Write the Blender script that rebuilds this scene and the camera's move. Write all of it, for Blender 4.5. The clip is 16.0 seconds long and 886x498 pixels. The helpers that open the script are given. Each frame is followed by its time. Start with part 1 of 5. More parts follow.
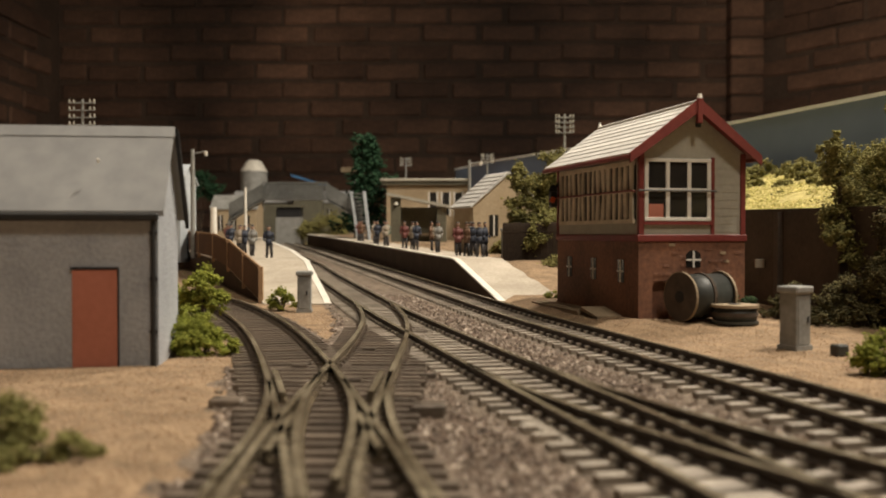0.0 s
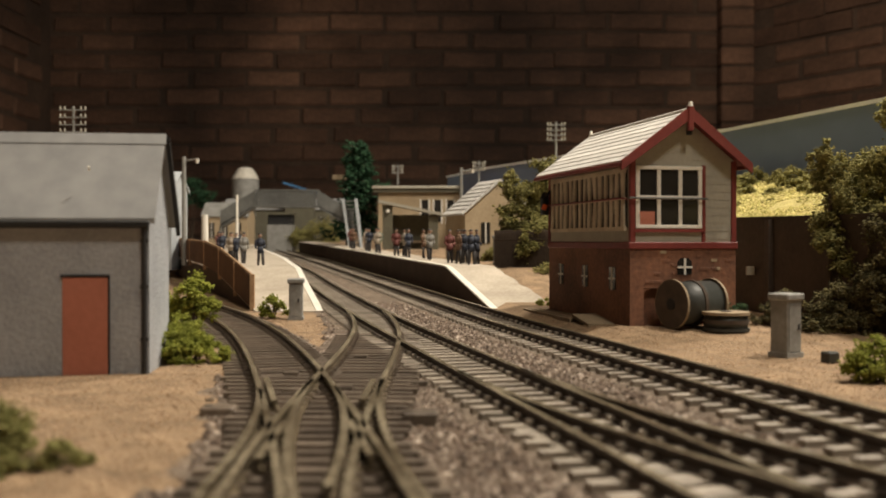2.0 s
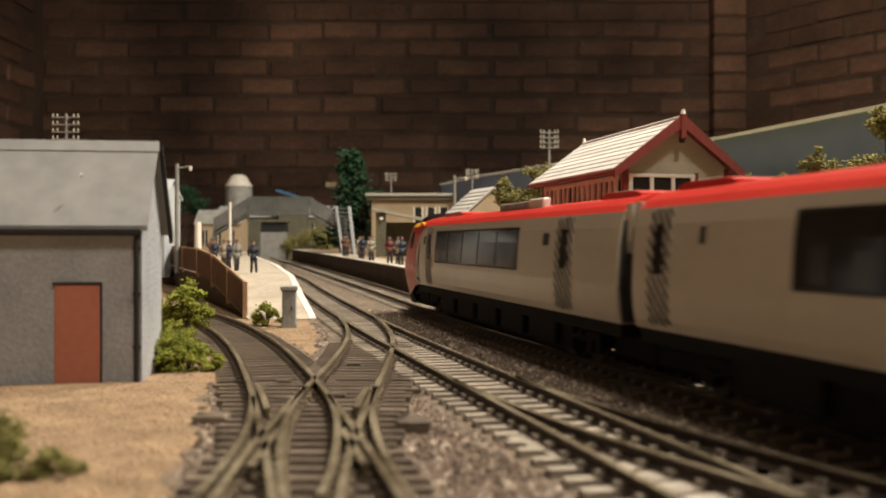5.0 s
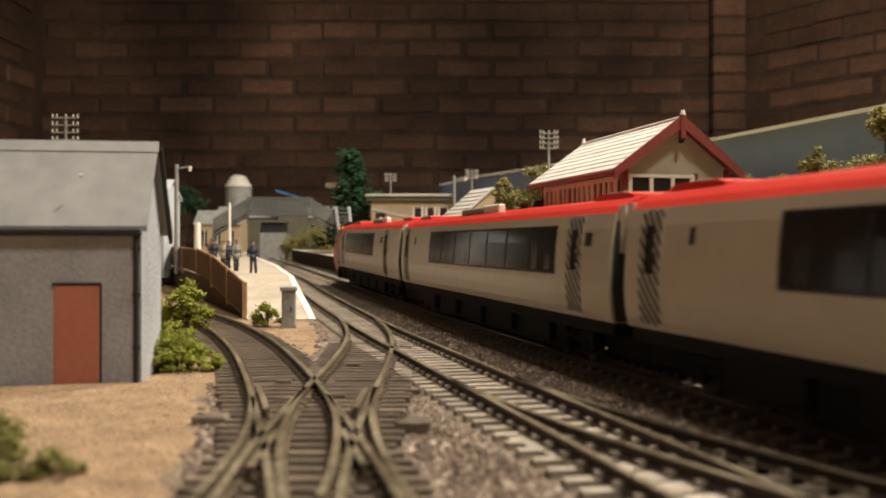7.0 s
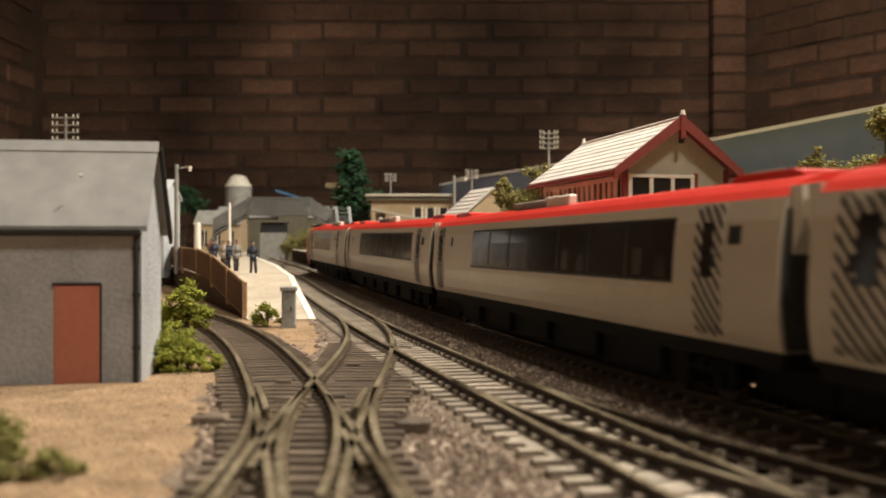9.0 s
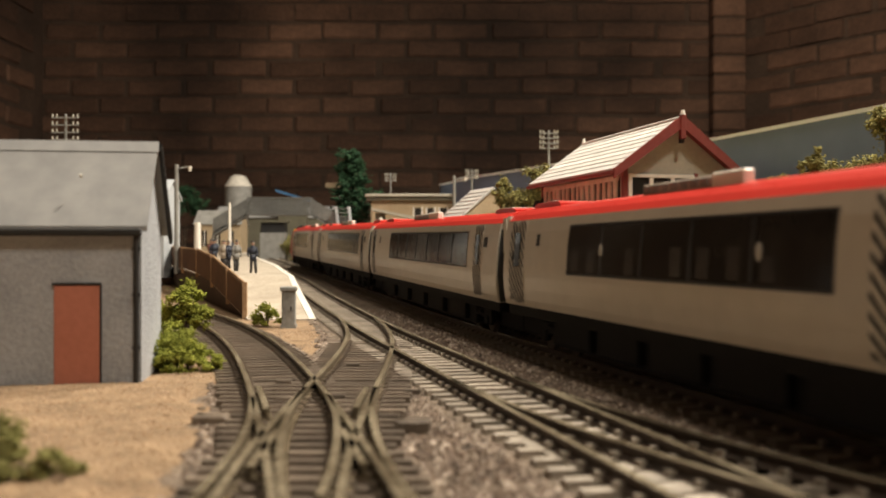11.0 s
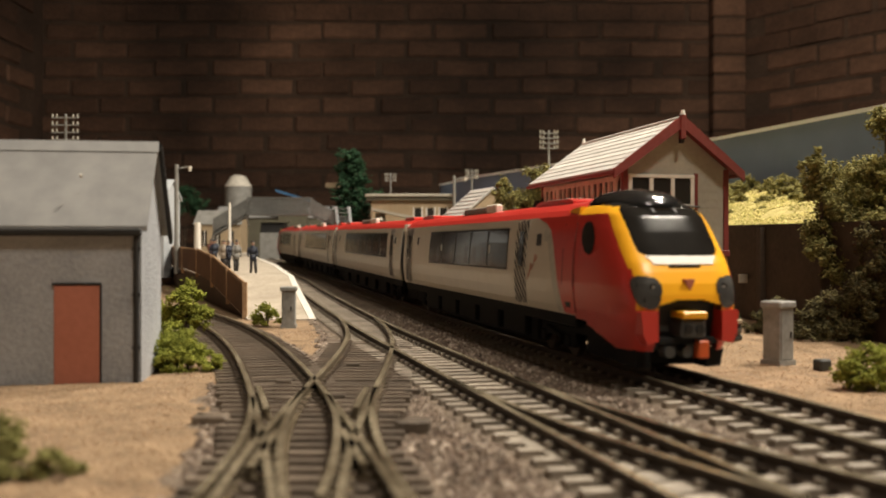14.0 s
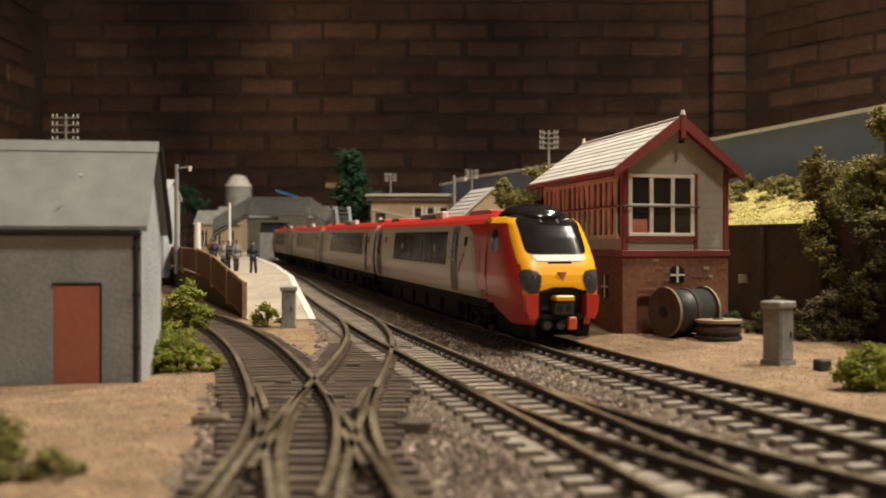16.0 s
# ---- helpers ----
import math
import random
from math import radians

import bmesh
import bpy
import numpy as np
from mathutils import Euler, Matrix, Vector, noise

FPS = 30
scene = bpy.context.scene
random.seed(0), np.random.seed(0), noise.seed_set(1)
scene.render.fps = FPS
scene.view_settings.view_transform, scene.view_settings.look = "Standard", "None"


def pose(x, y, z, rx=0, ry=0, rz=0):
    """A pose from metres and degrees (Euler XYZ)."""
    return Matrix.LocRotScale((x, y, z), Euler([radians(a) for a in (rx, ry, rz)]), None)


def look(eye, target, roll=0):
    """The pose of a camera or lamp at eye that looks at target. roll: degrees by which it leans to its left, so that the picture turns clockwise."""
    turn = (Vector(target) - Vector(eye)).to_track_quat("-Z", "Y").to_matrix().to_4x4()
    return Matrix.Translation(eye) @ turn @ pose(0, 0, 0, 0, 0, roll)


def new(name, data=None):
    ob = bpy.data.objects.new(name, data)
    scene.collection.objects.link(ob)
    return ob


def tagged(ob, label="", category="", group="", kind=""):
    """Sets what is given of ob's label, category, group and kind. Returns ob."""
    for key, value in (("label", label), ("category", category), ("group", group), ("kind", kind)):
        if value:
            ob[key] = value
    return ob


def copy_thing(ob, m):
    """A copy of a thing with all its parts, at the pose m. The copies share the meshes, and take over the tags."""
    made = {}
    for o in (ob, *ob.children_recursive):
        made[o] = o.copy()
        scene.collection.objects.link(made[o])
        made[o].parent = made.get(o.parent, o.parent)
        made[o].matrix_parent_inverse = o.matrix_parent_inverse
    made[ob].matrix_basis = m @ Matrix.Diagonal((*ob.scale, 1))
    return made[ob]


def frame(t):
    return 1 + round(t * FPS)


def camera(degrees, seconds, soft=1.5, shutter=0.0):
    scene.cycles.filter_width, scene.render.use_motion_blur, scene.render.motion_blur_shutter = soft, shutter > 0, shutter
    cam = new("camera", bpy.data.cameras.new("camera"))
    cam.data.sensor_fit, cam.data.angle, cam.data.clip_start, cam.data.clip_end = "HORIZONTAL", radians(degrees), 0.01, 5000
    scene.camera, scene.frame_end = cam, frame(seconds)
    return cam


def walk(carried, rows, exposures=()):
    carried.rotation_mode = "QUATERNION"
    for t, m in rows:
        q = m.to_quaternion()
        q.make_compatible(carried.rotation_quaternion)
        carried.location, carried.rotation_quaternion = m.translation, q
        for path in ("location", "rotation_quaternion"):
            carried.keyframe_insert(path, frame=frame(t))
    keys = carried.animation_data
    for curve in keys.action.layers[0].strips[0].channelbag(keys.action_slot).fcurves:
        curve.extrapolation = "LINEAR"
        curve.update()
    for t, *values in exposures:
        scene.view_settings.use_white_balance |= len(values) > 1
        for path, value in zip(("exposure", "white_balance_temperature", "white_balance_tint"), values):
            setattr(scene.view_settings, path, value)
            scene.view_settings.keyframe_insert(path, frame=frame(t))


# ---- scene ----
# A model railway of 1:76 on a table in a brick-walled room. Helpers take millimetres; rail tops near the camera lie at z = 0.
MM = 0.001
FOV = 51.1
EYE = 0.035

cam = camera(FOV, 16.0, soft=1.9, shutter=0.5)
cam.data.dof.use_dof = True          # a small shallow-focus lens set on the signal box
cam.data.dof.focus_distance, cam.data.dof.aperture_fstop = 0.46, 22.0


def aim(left, down):
    return pose(0, 0, EYE, 90 - down, 0, left)


walk(cam, [(0.0, aim(0.943, 0.95)), (0.5, aim(0.875, 0.94)), (1.0, aim(0.715, 0.84)), (1.5, aim(0.555, 0.65)),
           (2.0, aim(0.435, 0.49)), (2.5, aim(0.315, 0.37)), (3.0, aim(0.21, 0.26)), (3.5, aim(0.165, 0.155)),
           (4.0, aim(0.105, 0.12)), (4.6, aim(0.05, 0.06)), (5.4, aim(0.01, 0.01)), (6.3, aim(0, 0)), (9.0, aim(0, 0)), (16.0, aim(0, 0))],
     exposures=[(0.0, 0.13), (3.4, 0.16), (4.2, 0.33), (6.4, 0.55), (12.4, 0.56), (13.2, 0.48), (14.8, 0.24), (16.0, 0.22)])

# ---------------------------------------------------------------- light
world = bpy.data.worlds.new("room_air")
scene.world = world
world.use_nodes = True
world.node_tree.nodes["Background"].inputs[0].default_value = (1.0, 0.8, 0.6, 1)
world.node_tree.nodes["Background"].inputs[1].default_value = 0.02


def lamp(name, x, y, z, tx, ty, power, sx, sy):
    data = bpy.data.lights.new(name, "AREA")
    data.shape, data.size, data.size_y = "RECTANGLE", sx, sy
    data.energy, data.color = power, (1.0, 0.90, 0.75)
    ob = new(name, data)
    ob.matrix_world = look((x, y, z), (tx, ty, 0))
    return tagged(ob, "warm unseen light set above the model railway", "lamp")


# unseen fill lights, added to lift camera-facing fronts and the far wall
lamp("added_fill_light", 0.36, -0.45, 1.35, 0.22, 1.6, 8.7, 0.25, 0.25)
lamp("added_fill_light", 0.86, 2.3, 1.38, 0.75, 3.6, 2.7, 0.25, 0.25)
# unseen key light, its place worked out from the train's shadow
lamp("overhead_light", 0.60, 0.36, 1.12, 0.05, 0.45, 15.5, 0.12, 0.12)
# second unseen light, added to brighten the far platforms
lamp("overhead_light", 0.52, 1.0, 1.12, -0.05, 0.98, 13.0, 0.12, 0.12)


# ---------------------------------------------------------------- materials
def nodes_of(name):
    m = bpy.data.materials.new(name)
    m.use_nodes = True
    nt = m.node_tree
    return m, nt, nt.nodes["Principled BSDF"]


def mat(name, a, b=None, rough=0.8, metal=0.0, grain=400.0, stain=60.0, bump=0.3, depth=0.0004, rand=0.0, coat=0.0, spec=0.5, blotch=0.0):
    """Two colours mixed by coarse and fine noise, with fine relief; rand varies the brightness from object to object."""
    m, nt, bs = nodes_of(name)
    N, L = nt.nodes, nt.links
    b = b or tuple(c * 0.65 for c in a)
    co = N.new("ShaderNodeTexCoord")
    n1, n2 = N.new("ShaderNodeTexNoise"), N.new("ShaderNodeTexNoise")
    n1.inputs["Scale"].default_value, n2.inputs["Scale"].default_value = stain, grain
    n1.inputs["Detail"].default_value, n2.inputs["Detail"].default_value = 4, 3
    for n in (n1, n2):
        L.new(co.outputs["Object"], n.inputs["Vector"])
    mix = N.new("ShaderNodeMath")
    mix.operation = "MULTIPLY_ADD"
    L.new(n1.outputs["Fac"], mix.inputs[0])
    mix.inputs[1].default_value = 0.6
    half = N.new("ShaderNodeMath")
    half.operation = "MULTIPLY"
    L.new(n2.outputs["Fac"], half.inputs[0])
    half.inputs[1].default_value = 0.4
    L.new(half.outputs[0], mix.inputs[2])
    ramp = N.new("ShaderNodeValToRGB")
    ramp.color_ramp.elements[0].position, ramp.color_ramp.elements[1].position = 0.36, 0.64
    ramp.color_ramp.elements[0].color, ramp.color_ramp.elements[1].color = (*b, 1), (*a, 1)
    L.new(mix.outputs[0], ramp.inputs[0])
    out = ramp.outputs[0]
    if rand:
        info, hsv, rng = N.new("ShaderNodeObjectInfo"), N.new("ShaderNodeHueSaturation"), N.new("ShaderNodeMapRange")
        L.new(info.outputs["Random"], rng.inputs[0])
        rng.inputs[3].default_value, rng.inputs[4].default_value = 1 - rand, 1 + rand
        L.new(rng.outputs[0], hsv.inputs["Value"])
        L.new(out, hsv.inputs["Color"])
        out = hsv.outputs[0]
    if blotch:                          # broad random blotches of darker and paler tone that run on from piece to piece
        geo, n3, rng, hsv = N.new("ShaderNodeNewGeometry"), N.new("ShaderNodeTexNoise"), N.new("ShaderNodeMapRange"), N.new("ShaderNodeHueSaturation")
        n3.inputs["Scale"].default_value, n3.inputs["Detail"].default_value = blotch, 5
        L.new(geo.outputs["Position"], n3.inputs["Vector"])
        L.new(n3.outputs["Fac"], rng.inputs[0])
        rng.inputs[1].default_value, rng.inputs[2].default_value, rng.inputs[3].default_value, rng.inputs[4].default_value = 0.38, 0.64, 0.36, 1.3
        L.new(rng.outputs[0], hsv.inputs["Value"])
        L.new(out, hsv.inputs["Color"])
        out = hsv.outputs[0]
    L.new(out, bs.inputs["Base Color"])
    bs.inputs["Roughness"].default_value, bs.inputs["Metallic"].default_value = rough, metal
    bs.inputs["Specular IOR Level"].default_value = spec
    if coat:
        bs.inputs["Coat Weight"].default_value, bs.inputs["Coat Roughness"].default_value = coat, 0.12
    if bump:
        bp = N.new("ShaderNodeBump")
        bp.inputs["Strength"].default_value, bp.inputs["Distance"].default_value = bump, depth
        L.new(n2.outputs["Fac"], bp.inputs["Height"])
        L.new(bp.outputs[0], bs.inputs["Normal"])
    return m


def island_mat(name, cols, rough=0.9, grain=600.0):
    """Colour picked piece by piece from a few, for joined stones and foliage clumps."""
    m, nt, bs = nodes_of(name)
    N, L = nt.nodes, nt.links
    geo, ramp = N.new("ShaderNodeNewGeometry"), N.new("ShaderNodeValToRGB")
    L.new(geo.outputs["Random Per Island"], ramp.inputs[0])
    els = ramp.color_ramp.elements
    while len(els) < len(cols):
        els.new(0.5)
    for k, c in enumerate(cols):
        els[k].position, els[k].color = k / (len(cols) - 1), (*c, 1)
    co, n2, mul = N.new("ShaderNodeTexCoord"), N.new("ShaderNodeTexNoise"), N.new("ShaderNodeHueSaturation")
    L.new(co.outputs["Object"], n2.inputs["Vector"])
    n2.inputs["Scale"].default_value = grain
    rng = N.new("ShaderNodeMapRange")
    rng.inputs[3].default_value, rng.inputs[4].default_value = 0.6, 1.4
    L.new(n2.outputs["Fac"], rng.inputs[0])
    L.new(rng.outputs[0], mul.inputs["Value"])
    L.new(ramp.outputs[0], mul.inputs["Color"])
    L.new(mul.outputs[0], bs.inputs["Base Color"])
    bs.inputs["Roughness"].default_value = rough
    bs.inputs["Specular IOR Level"].default_value = 0.25
    return m


M_BRICK = mat("real_brick", (0.205, 0.110, 0.069), (0.12, 0.066, 0.043), 0.9, grain=60, stain=9, bump=0.8, depth=0.006, rand=0.34, blotch=1.1)
M_MORTAR = mat("mortar", (0.125, 0.080, 0.055), (0.075, 0.048, 0.033), 0.95, grain=80, stain=6, bump=0.6, depth=0.006, blotch=1.1)
# surface of the unseen room sides, set pale to bounce fill light
M_PLASTER = mat("plaster", (0.62, 0.58, 0.52), None, 0.95, grain=60, stain=3)
M_SAND = mat("sandy_scatter", (0.35, 0.235, 0.137), (0.16, 0.104, 0.058), 0.95, grain=900, stain=110, bump=0.8, depth=0.0008)
M_BED = mat("ballast_bed", (0.225, 0.17, 0.122), (0.085, 0.062, 0.045), 0.95, grain=750, stain=120, bump=1.0, depth=0.0012)
M_STONE = island_mat("ballast_stone", [(0.06, 0.044, 0.034), (0.24, 0.185, 0.142), (0.12, 0.086, 0.066), (0.17, 0.12, 0.088), (0.46, 0.38, 0.31), (0.09, 0.062, 0.046), (0.20, 0.15, 0.115)])
M_GRIT = island_mat("sand_grain", [(0.42, 0.28, 0.17), (0.54, 0.40, 0.27), (0.30, 0.19, 0.11), (0.46, 0.32, 0.21)])
M_SLEEPER = mat("weathered_sleeper", (0.36, 0.31, 0.25), (0.20, 0.165, 0.13), 0.55, grain=900, stain=200, rand=0.25)
M_DARKSLEEPER = mat("dark_sleeper", (0.185, 0.145, 0.11), (0.075, 0.057, 0.043), 0.4, grain=900, stain=150, rand=0.3)
M_RAILSIDE = mat("rusty_rail", (0.075, 0.052, 0.036), (0.04, 0.028, 0.02), 0.7, grain=900, stain=120)
# strong light-dark mottling in the colour stands for glints on the heads
M_RAILTOP = mat("rail_head", (0.60, 0.51, 0.36), (0.15, 0.115, 0.072), 0.22, 0.55, grain=300, stain=38)
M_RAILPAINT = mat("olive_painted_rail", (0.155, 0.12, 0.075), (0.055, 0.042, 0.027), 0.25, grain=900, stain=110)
M_SHED = mat("grey_render", (0.42, 0.43, 0.45), (0.29, 0.30, 0.32), 0.9, grain=700, stain=60, bump=1.0, depth=0.0004)
M_SHEDROOF = mat("grey_card_roof", (0.36, 0.355, 0.345), (0.235, 0.235, 0.235), 0.6, grain=140, stain=16, bump=0.15)
M_REDDOOR = mat("brick_red_paint", (0.50, 0.18, 0.12), (0.43, 0.15, 0.095), 0.7, grain=500, stain=50)
M_TAR = mat("black_gutter", (0.02, 0.019, 0.018), None, 0.6)
M_BOXBRICK = mat("model_brick", (0.285, 0.124, 0.066), (0.105, 0.047, 0.028), 0.75, grain=500, stain=40)
M_BARS = mat("worn_cream_bars", (0.68, 0.59, 0.45), (0.46, 0.38, 0.27), 0.7, grain=500, stain=90)
M_PALEBLUE = mat("pale_blue_render", (0.46, 0.49, 0.51), (0.36, 0.38, 0.40), 0.8, grain=300, stain=30)
M_CABINROOF = mat("weathered_slate", (0.62, 0.60, 0.56), (0.46, 0.44, 0.41), 0.7, grain=400, stain=60)
M_CREAM = mat("grey_cream_boards", (0.41, 0.38, 0.31), (0.34, 0.315, 0.255), 0.75, grain=500, stain=50)
M_MAROON = mat("maroon_paint", (0.21, 0.036, 0.028), (0.15, 0.025, 0.02), 0.55, grain=400, stain=60)
M_WHITE = mat("white_paint", (0.80, 0.76, 0.68), (0.68, 0.64, 0.56), 0.55, grain=500, stain=80, bump=0.1)
M_SLATE = mat("pale_slate", (0.80, 0.77, 0.71), (0.64, 0.61, 0.56), 0.6, grain=500, stain=80, rand=0.15)
M_PLATFORM = mat("pale_paving", (0.50, 0.435, 0.35), (0.33, 0.28, 0.215), 0.85, grain=500, stain=45, bump=0.3)
M_PLATWALL = mat("dark_platform_brick", (0.10, 0.065, 0.045), (0.055, 0.036, 0.026), 0.85, grain=400, stain=40)
M_FENCE = mat("brown_timber", (0.155, 0.08, 0.04), (0.09, 0.046, 0.023), 0.75, grain=500, stain=60)
M_FENCEPOST = mat("worn_timber", (0.46, 0.30, 0.17), (0.30, 0.18, 0.095), 0.75, grain=500, stain=60)
M_IRON = mat("grey_ironwork", (0.15, 0.15, 0.14), (0.085, 0.085, 0.08), 0.6, grain=300, stain=50)
M_RETAIN = mat("brown_retaining_wall", (0.075, 0.053, 0.037), (0.042, 0.029, 0.02), 0.9, grain=400, stain=40)
M_GREY = mat("grey_paint", (0.30, 0.295, 0.275), (0.19, 0.185, 0.17), 0.65, grain=500, stain=90)
M_BOARDBLUE = mat("blue_grey_backboard", (0.185, 0.245, 0.40), (0.16, 0.215, 0.35), 0.75, grain=60, stain=6, bump=0.05)
M_CAPPING = mat("bright_white_edging", (0.93, 0.96, 1.0), (0.88, 0.92, 0.97), 0.3, grain=300, stain=30, bump=0.02)
M_TIN = mat("silver_tin", (0.55, 0.54, 0.51), None, 0.35, 0.6)
M_BLUE = mat("blue_sheet", (0.05, 0.16, 0.33), None, 0.6)
M_TAN = mat("tan_render", (0.42, 0.325, 0.21), (0.30, 0.225, 0.135), 0.85, grain=400, stain=40)
M_OLIVE = mat("olive_boards", (0.13, 0.12, 0.08), (0.09, 0.08, 0.055), 0.8, grain=400, stain=50)
M_BLACK = mat("black_plastic", (0.018, 0.018, 0.019), (0.011, 0.011, 0.011), 0.5, bump=0.1)
M_UNDER = mat("underframe_grey", (0.008, 0.008, 0.0078), (0.0045, 0.0045, 0.0045), 0.9, grain=500, stain=80)
M_SILVER = mat("warm_grey_bodyside", (0.64, 0.575, 0.48), (0.58, 0.52, 0.43), 0.3, grain=200, stain=25, bump=0.03)
M_LIGHTGREY = mat("pale_grey_stripe", (0.66, 0.62, 0.54), None, 0.45, bump=0.03)
M_TRAINRED = mat("train_red", (0.63, 0.045, 0.034), (0.57, 0.038, 0.028), 0.28, grain=200, stain=25, bump=0.02)
M_PODGREY = mat("weathered_roof_pod", (0.40, 0.33, 0.27), (0.26, 0.21, 0.17), 0.6, grain=300, stain=60)
M_SEAT = mat("dim_seat_moquette", (0.062, 0.056, 0.05), (0.034, 0.031, 0.028), 0.2, grain=200, stain=70, bump=0.0, rand=0.5)
M_COUPLER = mat("coupler_grey", (0.085, 0.083, 0.08), (0.045, 0.044, 0.043), 0.55, grain=300, stain=90)
M_MARK = mat("faded_red_mark", (0.55, 0.16, 0.10), (0.48, 0.20, 0.14), 0.5)
M_LENS = mat("lamp_lens_grey", (0.085, 0.082, 0.078), (0.042, 0.04, 0.038), 0.15, grain=200, stain=90, bump=0.0)
M_YELLOW = mat("warning_yellow", (0.98, 0.47, 0.02), (0.95, 0.44, 0.018), 0.3, grain=200, stain=25, bump=0.02)
M_GLOSSBLACK = mat("gloss_black", (0.012, 0.012, 0.013), (0.01, 0.01, 0.01), 0.12, bump=0.0)
M_WINDOW = mat("dark_coach_glass", (0.034, 0.03, 0.026), (0.018, 0.016, 0.014), 0.12, grain=120, stain=30, bump=0.0, spec=0.3)
M_SCREEN = mat("dark_windscreen", (0.016, 0.014, 0.012), (0.009, 0.008, 0.007), 0.12, grain=120, stain=30, bump=0.0, spec=0.03)
M_DOORWHITE = mat("door_white", (0.82, 0.77, 0.68), (0.74, 0.69, 0.60), 0.45, bump=0.03)
M_GLASS = mat("dark_window_glass", (0.03, 0.027, 0.024), (0.02, 0.018, 0.016), 0.15, grain=100, stain=40, bump=0.0)
M_ORANGE = mat("orange_plastic", (0.75, 0.13, 0.03), None, 0.5)
M_WOOD = mat("pale_wood", (0.34, 0.26, 0.17), (0.24, 0.18, 0.11), 0.8, grain=500, stain=80)
M_FLANGE = mat("dark_brown_flange", (0.095, 0.068, 0.048), (0.055, 0.04, 0.029), 0.6, grain=300, stain=80)
M_DRUM = mat("dark_green_drum", (0.045, 0.047, 0.041), (0.025, 0.025, 0.022), 0.5, grain=300, stain=60)
M_LEAFBRIGHT = island_mat("bright_foam_leaf", [(0.17, 0.19, 0.025), (0.33, 0.34, 0.06), (0.13, 0.15, 0.02), (0.24, 0.26, 0.04)], grain=110)
M_LEAFOLIVE = island_mat("olive_foam_leaf", [(0.155, 0.145, 0.048), (0.34, 0.305, 0.11), (0.10, 0.094, 0.033), (0.22, 0.20, 0.068)], grain=110)
M_LEAFDULL = island_mat("dull_green_leaf", [(0.16, 0.155, 0.045), (0.30, 0.27, 0.10), (0.11, 0.105, 0.03), (0.22, 0.21, 0.07)], grain=110)
# olive leaf darkened in the colour, for the shade low down by the trees
M_LEAFSHADED = island_mat("shaded_olive_leaf", [(0.085, 0.076, 0.034), (0.17, 0.145, 0.062), (0.06, 0.052, 0.026), (0.12, 0.105, 0.045)], grain=110)
M_LEAFDARK = island_mat("dark_green_leaf", [(0.012, 0.04, 0.018), (0.03, 0.075, 0.035), (0.008, 0.028, 0.013), (0.02, 0.055, 0.022)])
M_LEAFTEAL = island_mat("mid_green_leaf", [(0.03, 0.06, 0.025), (0.06, 0.10, 0.04), (0.02, 0.04, 0.018)])
M_STRAW = mat("straw_grass", (0.55, 0.46, 0.17), (0.30, 0.25, 0.08), 0.95, grain=700, stain=50, bump=1.0, depth=0.001)
M_TUFT = island_mat("straw_tuft", [(0.42, 0.36, 0.12), (0.66, 0.56, 0.24), (0.30, 0.28, 0.08), (0.52, 0.45, 0.15)], grain=90)
M_BARK = mat("bark", (0.10, 0.07, 0.045), None, 0.9)


# ---------------------------------------------------------------- mesh helpers (millimetres)
def part(name, bm, material, parent=None, label="", smooth=False):
    me = bpy.data.meshes.new(name)
    bmesh.ops.recalc_face_normals(bm, faces=bm.faces)
    for v in bm.verts:
        v.co *= MM
    for f in bm.faces:
        f.smooth = smooth
    bm.to_mesh(me)
    bm.free()
    me.materials.append(material)
    ob = new(name, me)
    ob.parent = parent
    return tagged(ob, label)


def raw(name, verts, faces, material, parent=None, label="", smooth=False):
    """The same from plain lists, for large joined meshes."""
    me = bpy.data.meshes.new(name)
    me.from_pydata([(a * MM, b * MM, c * MM) for a, b, c in verts], [], faces)
    if smooth:
        me.polygons.foreach_set("use_smooth", [True] * len(me.polygons))
    me.materials.append(material)
    me.update()
    ob = new(name, me)
    ob.parent = parent
    return tagged(ob, label)


def at(x, y, z=0.0, rz=0.0, rx=0.0, ry=0.0):
    return pose(x * MM, y * MM, z * MM, rx, ry, rz)


def thing(name, m, label, category, group="", kind=""):
    ob = new(name)
    ob.empty_display_size = 0.01
    ob.matrix_basis = m
    return tagged(ob, label, category, group, kind)


def block(bm, x0, x1, y0, y1, z0, z1, bevel=0.0):
    vs = [bm.verts.new((x, y, z)) for x in (x0, x1) for y in (y0, y1) for z in (z0, z1)]
    fs = [bm.faces.new([vs[i] for i in q]) for q in ((0, 1, 3, 2), (4, 6, 7, 5), (0, 4, 5, 1), (2, 3, 7, 6), (0, 2, 6, 4), (1, 5, 7, 3))]
    if bevel:
        bmesh.ops.bevel(bm, geom=list({e for f in fs for e in f.edges}), offset=bevel, segments=1, affect="EDGES")
    return bm


def boxed(x0, x1, y0, y1, z0, z1, bevel=0.0):
    return block(bmesh.new(), x0, x1, y0, y1, z0, z1, bevel)


def prism(bm, outline, axis, a, b):
    """An outline pushed along an axis from a to b. The outline's two numbers are the other two axes in order."""
    def put(u, v, w):
        return {"x": (w, u, v), "y": (u, w, v), "z": (u, v, w)}[axis]
    lo = [bm.verts.new(put(u, v, a)) for u, v in outline]
    hi = [bm.verts.new(put(u, v, b)) for u, v in outline]
    n = len(outline)
    bm.faces.new(lo)
    bm.faces.new(hi[::-1])
    for i in range(n):
        bm.faces.new((lo[i], lo[(i + 1) % n], hi[(i + 1) % n], hi[i]))
    return bm


